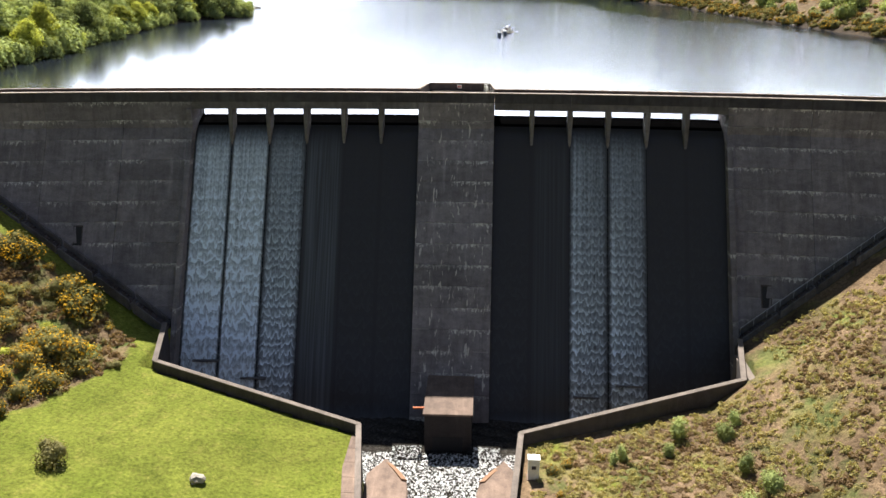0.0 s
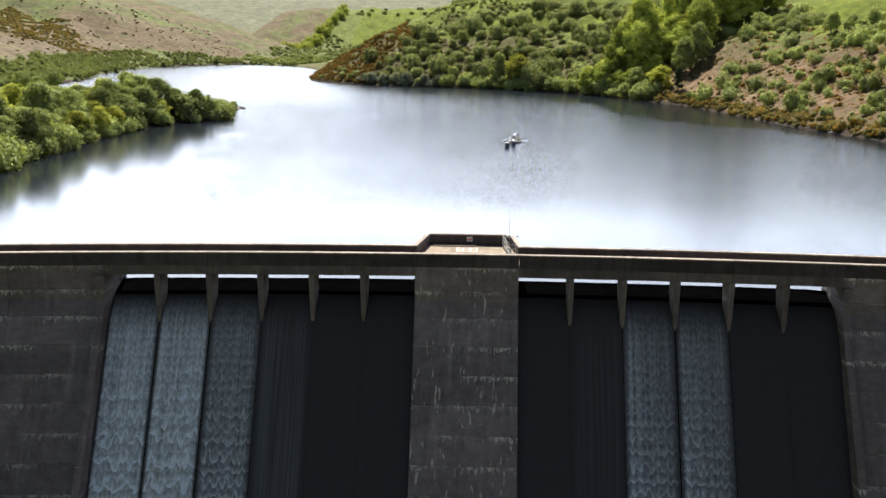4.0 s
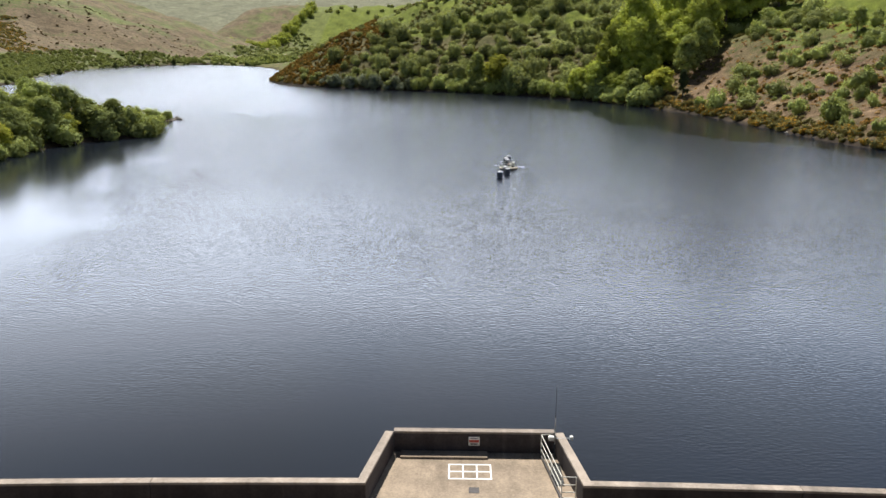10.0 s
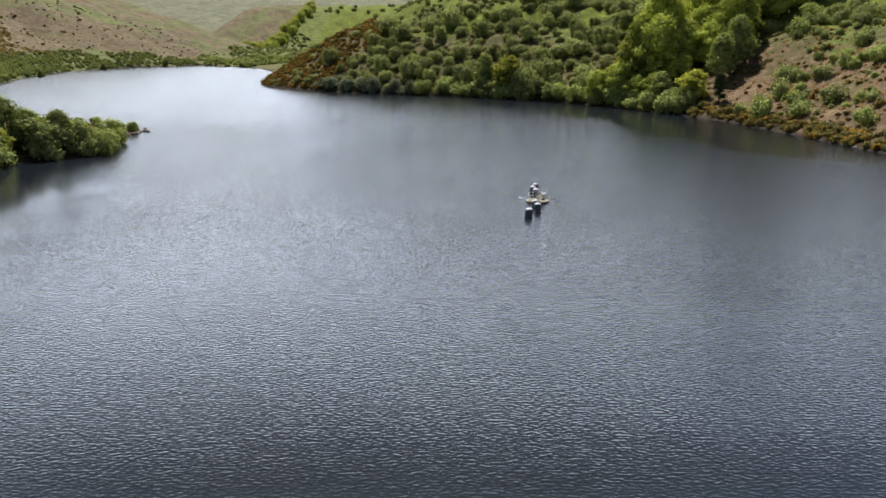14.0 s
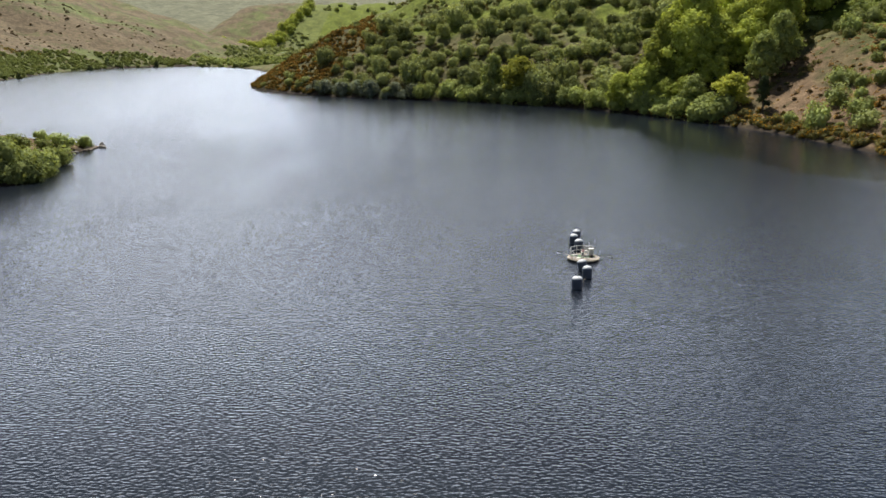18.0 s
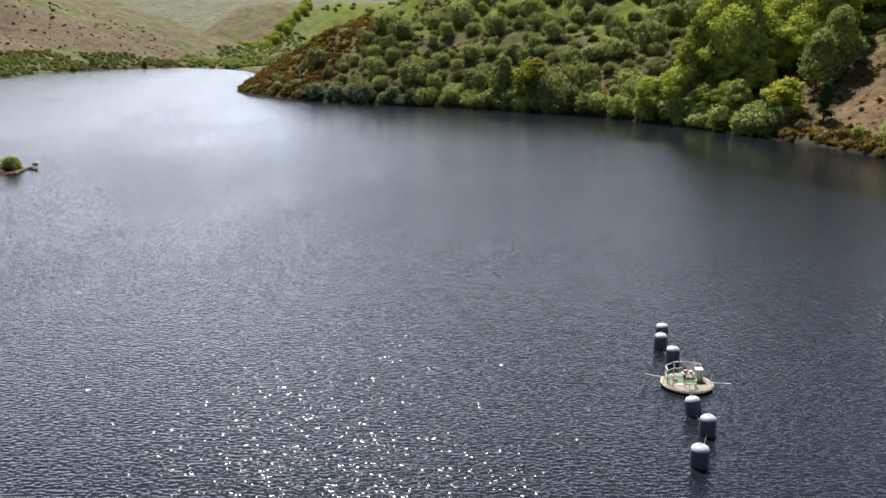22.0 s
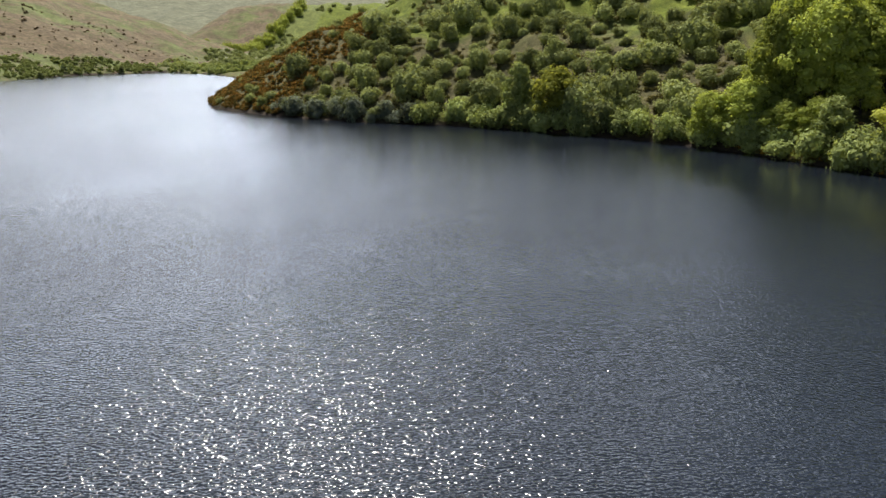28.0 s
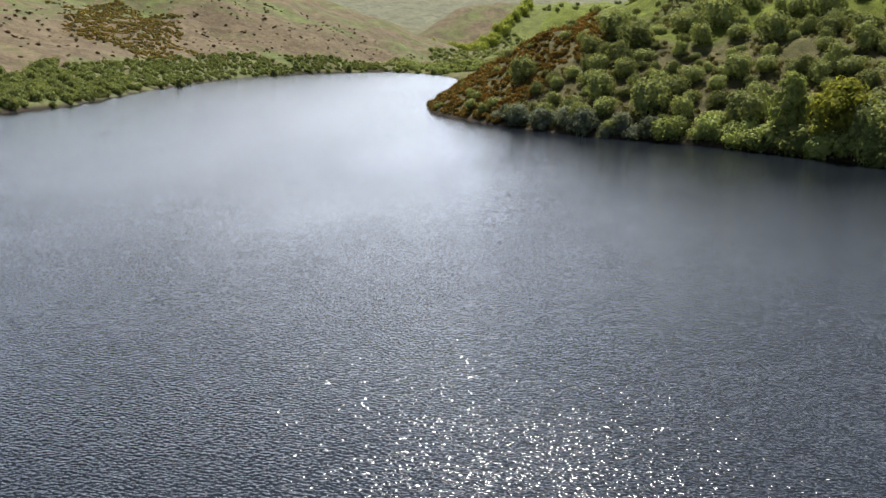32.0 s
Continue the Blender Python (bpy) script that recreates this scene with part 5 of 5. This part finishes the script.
bank_b = shrub_models("bank_bush", "fresh green bush on the bracken slope", "bush", M["willow"], (41, 42, 46), 600, 0.095, 1.15) + shrub_models("bank_bush", "dark green thorn bush on the bracken slope", "bush", M["scrub"], (43, 44, 45), 600, 0.095, 1.1)
stuff("bank_hedge", along(36, 260, 1, 8, 0.3, 6.0, 0.6, 1.4), (115, 116, 117), 110, 0.2, 0.8, M["lowscrub"], "brown-green scrub along the foot of the bank", "scrub")
plant(bank_b, bank[:290], "bushes on the bracken slope")
stuff("heath", scatter(26, 1500, 60, 160, 80, 280, 0.4, 1.2, lambda x, y, d: (d > 2) & (d < 75) & (patch(x, y, 56, 26) > 0.12)), (44, 45), 110, 0.2, 0.6, M["heath"], "brown heather and dead bracken clumps", "heath")
stuff("low_scrub", scatter(33, 11000, -110, 135, 268, 500, 0.5, 1.45, lambda x, y, d: (d > 0.5) & (d < 95) & head_line(x, y) & ~open_grass(x, y, d) & ~gorse_tip(x, d)), (47, 48, 49), 60, 0.26, 0.65, M["lowscrub"], "low brown-green scrub between the bushes", "scrub", 0)
plant(shrub_models("shore_bush", "overhanging green bush under the waterside trees", "bush", M["willow"], (50, 56, 57), 1000, 0.085, 0.9), along(34, 75, 33, 40, 0.2, 2.6, 1.2, 2.4), "bushes under the waterside trees")
stuff("bank_tussocks", scatter(35, 3000, 62, 150, 70, 285, 0.3, 0.8, lambda x, y, d: (d > 1) & (d < 60)), (46, 58), 40, 0.32, 0.5, M["fern"], "tussocks of pale dead grass and bracken", "grass", 0)
# far shore
far_edge = along(27, 1700, 20, 27, 0.6, 34.0, 0.8, 2.6) + along(127, 260, 24, 27, 1.0, 36.0, 1.6, 3.6)
stuff("far_scrub", far_edge, (61, 62, 63), 200, 0.16, 0.9, M["willow"], "bright green scrub along the far shore", "scrub")
on_band = lambda x, y: np.abs((x + 392) + 0.75 * (y - 690)) < 44 + 26 * patch(x, y, 58, 50)
stuff("far_gorse", scatter(28, 4200, -470, -300, 590, 790, 0.9, 2.2, lambda x, y, d: (d > 30) & (d < 190) & on_band(x, y)), (64, 65), 90, 0.24, 0.7, M["gorse"], "dark gorse on the far hillside", "gorse")
stuff("far_heath", scatter(29, 1300, -520, -220, 350, 950, 0.8, 1.8, lambda x, y, d: (d > 20) & (d < 200)), (66, 67), 80, 0.26, 0.6, M["heath"], "dark heather clumps on the far hillside", "heath")
isle = scatter(30, 260, -240, -150, 745, 860, 2.0, 4.2, lambda x, y, d: (d > 0.5) & (d < 45))
stuff("far_willows", isle, (68, 69), 200, 0.2, 1.0, M["willow"], "willow scrub at the head of the lake", "scrub")
dots = [tree("shore_tree", 120, 7.0, 6.0, M["scrub"], "dark round tree alone on the far shore", leaves=700, leaf=0.45, bare=0.1)]
plant(dots, [(-283, 690, 1.0), (-291, 742, 0.9), (-262, 540, 0.7), (-262, 775, 0.8)], "lone trees on the far shore")
# woods and trees on the moor edge
row = [(-287 + 1.35 * i + R.uniform(-8, 8), 1205 + 11.5 * i + R.uniform(-10, 10), R.uniform(8, 11.5)) for i in range(28)] + [(-300, 1195, 5), (-306, 1210, 6), (-318, 1200, 5)]
stuff("shelter_belt", row, (71, 72), 900, 0.08, 1.25, M["beech"], "belt of trees on the moor edge", "trees")
stuff("valley_scrub", scatter(31, 2200, -265, -20, 810, 1400, 2.0, 4.6, lambda x, y, d: (d > 4) & ((y < 1330) | (x < -245 + 0.1 * (y - 1200))) & (patch(x, y, 59, 90) > -0.25)), (73, 74), 150, 0.2, 0.9, M["scrub"], "scrub in the valley behind the lake", "scrub")
stuff("far_trees", scatter(32, 40, -240, 100, 1450, 1620, 4.0, 6.0, lambda x, y, d: d > 0), (75,), 150, 0.2, 1.0, M["scrub"], "scattered trees on far fields", "trees")

# the grassy point and its rocks
plant(shrub_models("point_bush", "green bush on the grassy point", "bush", M["willow"], (81, 82), 1000, 0.085, 0.95), [(-84, 196, 1.9), (-88, 203, 1.7), (-82.5, 201, 1.5), (-81.0, 205.5, 1.0), (-80.4, 207.2, 0.6), (-86, 190, 1.6), (-76.5, 165, 2.9), (-79.5, 170, 2.0), (-84, 164, 3.2), (-79, 160, 3.4)], "bushes on the grassy point")


def boulder(seed, size):
    r = np.random.RandomState(seed)
    bm = bmesh.new()
    bmesh.ops.create_icosphere(bm, subdivisions=2, radius=size)
    for v in bm.verts:
        v.co = Vector((v.co.x * 1.2, v.co.y * 0.9, v.co.z * 0.75)) * (1 + 0.18 * math.sin(v.co.x * 5 / size + seed) + r.uniform(-0.1, 0.1))
    return part("boulder", bm, M["rock"])


b0 = tagged(boulder(3, 0.62), "pale granite boulder on the mown lawn", "boulder")
b0.location = (-20.3, -42.0, float(ground_z(-20.3, -42.0)) + 0.3)
for i, (x, y, s) in enumerate([(-78.3, 208.5, 0.6), (-77.4, 207.5, 0.4), (-79.5, 199, 0.5), (-74.5, 177, 0.5), (-80.5, 214, 0.45), (-72.3, 163, 0.5), (-80.3, 46, 0.7), (-79.6, 49, 0.55), (81, 168, 0.5), (86, 143, 0.5), (79, 180, 0.4), (88, 135, 0.45)]):
    b = tagged(boulder(10 + i, s), "weathered rock at the water's edge", "rock", group="rocks along the shore")
    b.location = (x, y, 0.1)

rock_r = random.Random(61)
ledge_spots = [(-79.0 - 0.12 * abs(k - 3), 208.6 - 1.15 * k) for k in range(6)] + [(-80.0 + 0.3 * (k - 4), 201.5 - 2.1 * k) for k in range(12)]
for i, (x, y) in enumerate(ledge_spots):
    b = boulder(40 + i, rock_r.uniform(0.45, 0.85))
    b.data.materials[0] = M["tanrock"]
    tagged(b, "low brown rock at the water's edge", "rock", group="rocks of the point")
    b.location, b.rotation_euler, b.scale = (x + rock_r.uniform(-0.4, 0.4), y, 0.08), (0, 0, rock_r.uniform(0, 3)), (1.1, 1.0, 0.55)

# fence on the far bank
fence = thing("fence", "low weathered timber post fence on the slope", "fence")
for i in range(26):
    x, y = 92 + i * 0.55, 213 - i * 2.6
    z = float(ground_z(x, y))
    part("post", tube(bmesh.new(), (x, y, z - 0.2), (x, y, z + 1.15), 0.09, 0.08, 6), M["post"], fence)
    if i:
        px, py = 92 + (i - 1) * 0.55, 213 - (i - 1) * 2.6
        pz = float(ground_z(px, py))
        for h in (0.5, 0.95):
            part("rail", tube(bmesh.new(), (px, py, pz + h), (x, y, z + h), 0.03, n=5), M["post"], fence)

# banks below the dam
low_l = scatter(41, 700, -62, -33, -40, -15, 0.8, 1.9, lambda x, y, d: (gorse_patch(x, y) > 0.6) & (patch(x, y, 91, 10) > 0.0))
gorse_l = shrub_models("gorse_bush", "gorse bush in yellow flower on the bank below the dam", "bush", M["bankgorse"], (92, 93, 94), 1300, 0.06, 0.85)
plant(gorse_l, low_l[:110], "gorse bushes below the dam")
bram = shrub_models("bramble_bush", "brown-green bramble bush among dead bracken", "bush", M["lowscrub"], (111, 112), 900, 0.07, 0.7)
plant(bram, scatter(46, 160, -62, -33, -40, -15, 0.7, 1.4, lambda x, y, d: (gorse_patch(x, y) > 0.6) & (patch(x, y, 91, 10) < 0.1))[:48], "bramble bushes below the dam")
plant(shrub_models("thorn_bush", "dark brown-green thorn bush alone on the lawn", "bush", M["lowscrub"], (118,), 1500, 0.06, 1.1), [(-32.2, -43.2, 1.6)], "")
ferns = shrub_models("fern_clump", "clump of bright green young fern on the bank", "fern", M["bright"], (113, 114), 700, 0.08, 0.6)
plant(ferns, [(-39.0, -27.0, 0.9), (-41.5, -24.5, 1.2), (-37.5, -24.0, 0.8), (-43.0, -30.0, 0.9), (-38.0, -31.5, 0.7), (-46.0, -22.0, 1.0)], "fern clumps below the dam")
stuff("bracken_clumps", scatter(42, 1300, -62, -32, -50, -14, 0.3, 0.8, lambda x, y, d: gorse_patch(x, y) > 0.5), (95, 96), 60, 0.3, 0.5, M["fern"], "dead bracken and bramble on the bank", "bracken", 0)
low_r = scatter(43, 120, 9, 70, -64, -20, 0.6, 1.3, lambda x, y, d: (y < -33.5 + 0.28 * (np.minimum(x, 30) - 8)) & (patch(x, y, 97, 12) > 0.15))
young = shrub_models("birch_sapling", "leafy green sapling on the rough bank", "sapling", M["willow"], (98, 99, 100), 1000, 0.075, 1.9)
plant(young, low_r[:20] + [(28, -31, 1.5), (26.6, -32.4, 1.2), (27, -38, 1.6), (17, -35, 1.2)], "saplings on the rough bank")
plant(shrub_models("gorse_bush", "small gorse bush in yellow flower by the wall", "bush", M["gorse"], (101, 102), 1100, 0.075, 0.9), [(10.5, -36.5, 0.8), (12, -35.5, 0.7), (15, -34.5, 0.9), (11, -40, 0.7), (17.5, -36, 0.6), (33, -40, 0.7), (48, -19, 1.2), (50, -21, 1.4)], "gorse bushes by the wall")
stuff("rough_grass", scatter(44, 6000, 8.5, 62, -62, -15, 0.22, 0.6, lambda x, y, d: (y < -32.6 + 0.28 * (np.minimum(x, 31) - 8)) | ((x > 33.5) & (y < dam_y(x, -15)))), (103, 104, 105), 60, 0.2, 0.6, M["tuft"], "tussocks of rough grass on the bank", "grass", 0)
stuff("dead_bracken", scatter(45, 5600, 10, 62, -66, -17, 0.25, 0.6, lambda x, y, d: ((y < -34 + 0.28 * (np.minimum(x, 31) - 8)) | ((x > 35) & (y < dam_y(x, -17)))) & (patch(x, y, 106, 16) > -0.45)), (107, 108), 60, 0.26, 0.45, M["fern"], "flattened dead bracken on the bank", "bracken", 0)


# ---- the monitoring raft and its buoys ----
raft = thing("monitoring_raft", "round pale floating platform with rails and instruments", "raft", at=(8.1, 116.1, 0.0))


def disc(r, z0, z1, mat, name, owner, n=32, bevel=0.05, squash=1.0):
    bm = bmesh.new()
    bmesh.ops.create_cone(bm, cap_ends=True, segments=n, radius1=r, radius2=r, depth=z1 - z0)
    for v in bm.verts:
        v.co.z += (z0 + z1) / 2
        v.co.y *= squash
    caps = [e for e in bm.edges if all(abs(v.co.z - z1) < 1e-4 for v in e.verts) or all(abs(v.co.z - z0) < 1e-4 for v in e.verts)]
    bmesh.ops.bevel(bm, geom=caps, offset=bevel, segments=3, affect="EDGES")
    return part(name, bm, mat, owner)


disc(1.5, -0.3, 0.1, M["wing"], "float", raft, bevel=0.1)
disc(1.62, 0.1, 0.24, M["hull"], "rim", raft, bevel=0.05)
disc(1.5, 0.24, 0.262, M["planks"], "deck", raft, bevel=0.005)
for x0, x1, y0, y1 in ((-1.15, -0.15, 0.3, 0.85), (-0.7, 0.9, -0.42, 0.12), (0.35, 1.15, 0.2, 0.6)):
    part("deck_mat", box(x0, x1, y0, y1, 0.262, 0.275), M["green"], raft, "worn green deck mat")


def rail_frame(corners, height, mid):
    """A white tubular fence through places in plan."""
    for x, y in corners:
        part("stanchion", rods([((x, y, 0.25), (x, y, height))], 0.028), M["white"], raft)
    for (x, y), (x2, y2) in zip(corners, corners[1:]):
        for z in (mid, height):
            part("rail", rods([((x, y, z), (x2, y2, z))], 0.028), M["white"], raft)


rail_frame([(-1.3, -0.3), (-1.25, 0.55), (-0.55, 1.2), (0.15, 1.25)], 1.12, 0.7)
rail_frame([(-1.05, -0.75), (-1.3, -0.3)], 0.9, 0.6)
rail_frame([(0.15, 1.25), (0.75, 1.1), (1.05, 0.75)], 1.12, 0.7)
rail_frame([(-0.35, -1.0), (0.3, -1.05), (0.35, -0.75)], 0.75, 0.5)
screen = part("screen", box(-0.1, 0.75, 0.86, 0.9, 0.55, 1.1, 0.01), M["steel"], raft, "pale grey instrument screen")
part("screen_post", rods([((-0.08, 0.88, 0.25), (-0.08, 0.88, 1.12))], 0.02), M["white"], screen)
part("screen_post", rods([((0.73, 0.88, 0.25), (0.73, 0.88, 1.12))], 0.02), M["white"], screen)
part("table", box(-0.2, 0.55, 0.25, 0.7, 0.62, 0.67, 0.01), M["pale"], raft, "small worn work table")
for x, y in ((-0.15, 0.3), (0.5, 0.3), (-0.15, 0.65), (0.5, 0.65)):
    part("table_leg", rods([((x, y, 0.25), (x, y, 0.63))], 0.02), M["steel"], raft)
part("equipment_box", box(-0.12, 0.12, 0.35, 0.6, 0.67, 0.87, 0.02), M["pink"], raft, "faded pink box")
part("equipment_box", box(0.2, 0.45, 0.35, 0.6, 0.67, 0.82, 0.02), M["white"], raft)
part("canister", rods([((0.02, 0.72, 0.26), (0.02, 0.72, 0.95))], 0.09, 10), M["dark"], raft, "dark upright canister")
cab = part("cabinet", box(0.6, 1.0, 0.1, 0.5, 0.26, 0.95, 0.03), M["pale"], raft, "pale instrument cabinet")
part("cabinet_lid", box(0.55, 1.05, 0.04, 0.56, 0.95, 1.05, 0.03), M["white"], cab)
part("cabinet_door", box(0.66, 0.94, 0.085, 0.1, 0.32, 0.9, 0.005), M["white"], cab)
part("battery_box", box(0.55, 0.9, -0.35, -0.05, 0.26, 0.5, 0.03), M["wing"], raft)
part("hatch", box(-0.75, -0.35, -0.7, -0.35, 0.26, 0.31, 0.02), M["pale"], raft)
part("winch", rods([((-0.9, -0.1, 0.42), (-0.6, -0.1, 0.42))], 0.1, 10), M["steel"], raft)
part("aerial", rods([((1.2, 0.75, 0.25), (1.2, 0.75, 1.9))], 0.018), M["steel"], raft)
part("aerial", rods([((0.65, 1.0, 0.25), (0.65, 1.0, 1.55))], 0.018), M["white"], raft)
part("boom", rods([((-1.4, 0.5, 0.36), (-2.5, 0.85, 0.42))], 0.04), M["white"], raft)
part("boom", rods([((1.4, -0.4, 0.36), (2.6, -0.75, 0.42))], 0.04), M["white"], raft)
part("mooring_post", rods([((1.5, 0.15, 0.2), (1.62, 0.1, 0.75))], 0.03), M["white"], raft)
part("ladder", rods([((-0.2, -1.4, 0.7), (-0.2, -1.7, -0.3)), ((0.12, -1.4, 0.7), (0.12, -1.7, -0.3)), ((-0.2, -1.52, 0.3), (0.12, -1.52, 0.3)), ((-0.2, -1.6, 0.05), (0.12, -1.6, 0.05))], 0.02), M["steel"], raft)


def buoy():
    own = thing("buoy", "grey-blue domed plastic mooring buoy", "buoy", group="mooring buoys")
    bm = bmesh.new()
    prof = [(0.42, -0.5), (0.5, -0.4), (0.52, 0.0), (0.52, 0.82), (0.5, 0.92)]
    n = 24
    rows = [[bm.verts.new((r * math.cos(2 * math.pi * i / n), r * math.sin(2 * math.pi * i / n), z)) for i in range(n)] for r, z in prof]
    for a, b in zip(rows, rows[1:]):
        for i in range(n):
            bm.faces.new((a[i], a[(i + 1) % n], b[(i + 1) % n], b[i]))
    bm.faces.new(rows[0][::-1])
    bm.faces.new(rows[-1])
    part("body", bm, M["buoy"], own, soft=True)
    bm = bmesh.new()
    prof = [(0.5, 0.92), (0.46, 1.0), (0.36, 1.08), (0.2, 1.13), (0.06, 1.15)]
    rows = [[bm.verts.new((r * math.cos(2 * math.pi * i / n), r * math.sin(2 * math.pi * i / n), z)) for i in range(n)] for r, z in prof]
    for a, b in zip(rows, rows[1:]):
        for i in range(n):
            bm.faces.new((a[i], a[(i + 1) % n], b[(i + 1) % n], b[i]))
    bm.faces.new(rows[-1])
    part("dome", bm, M["buoy_top"], own, "pale dome with its sunlit top put into the colour", soft=True)
    part("lifting_eye", rods([((-0.06, 0, 1.14), (-0.06, 0, 1.26)), ((0.06, 0, 1.14), (0.06, 0, 1.26)), ((-0.07, 0, 1.26), (0.07, 0, 1.26))], 0.02), M["steel"], own)
    return own


first = buoy()
spots = [(6.1, 105.6, 0, 0.0), (7.5, 109.2, 0, 0.05), (7.5, 111.9, 13, -0.05), (8.15, 120.1, 0, 0.1), (8.0, 123.1, 2, 0.0), (8.55, 125.1, 0, 0.05)]
for i, (x, y, tilt, z) in enumerate(spots):
    m = Matrix.LocRotScale((x, y, z), Euler((radians(tilt * 0.3), radians(tilt), i * 1.3)), (0.93, 0.93, 0.97))
    if i == 0:
        first.matrix_basis = m
    else:
        copy_thing(first, m)
moor = thing("mooring_line", "thin slack ropes joining the buoys to the raft", "rope")
for (x, y, *_), (x2, y2) in zip(spots, ((7.5, 109.2), (7.5, 111.9), (7.9, 114.6), (8.2, 117.6), (8.15, 120.1), (8.0, 123.1))):
    part("rope", rods([((x, y, 0.15), ((x + x2) / 2, (y + y2) / 2, -0.02)), (((x + x2) / 2, (y + y2) / 2, -0.02), (x2, y2, 0.2))], 0.02, 5), M["post"], moor)
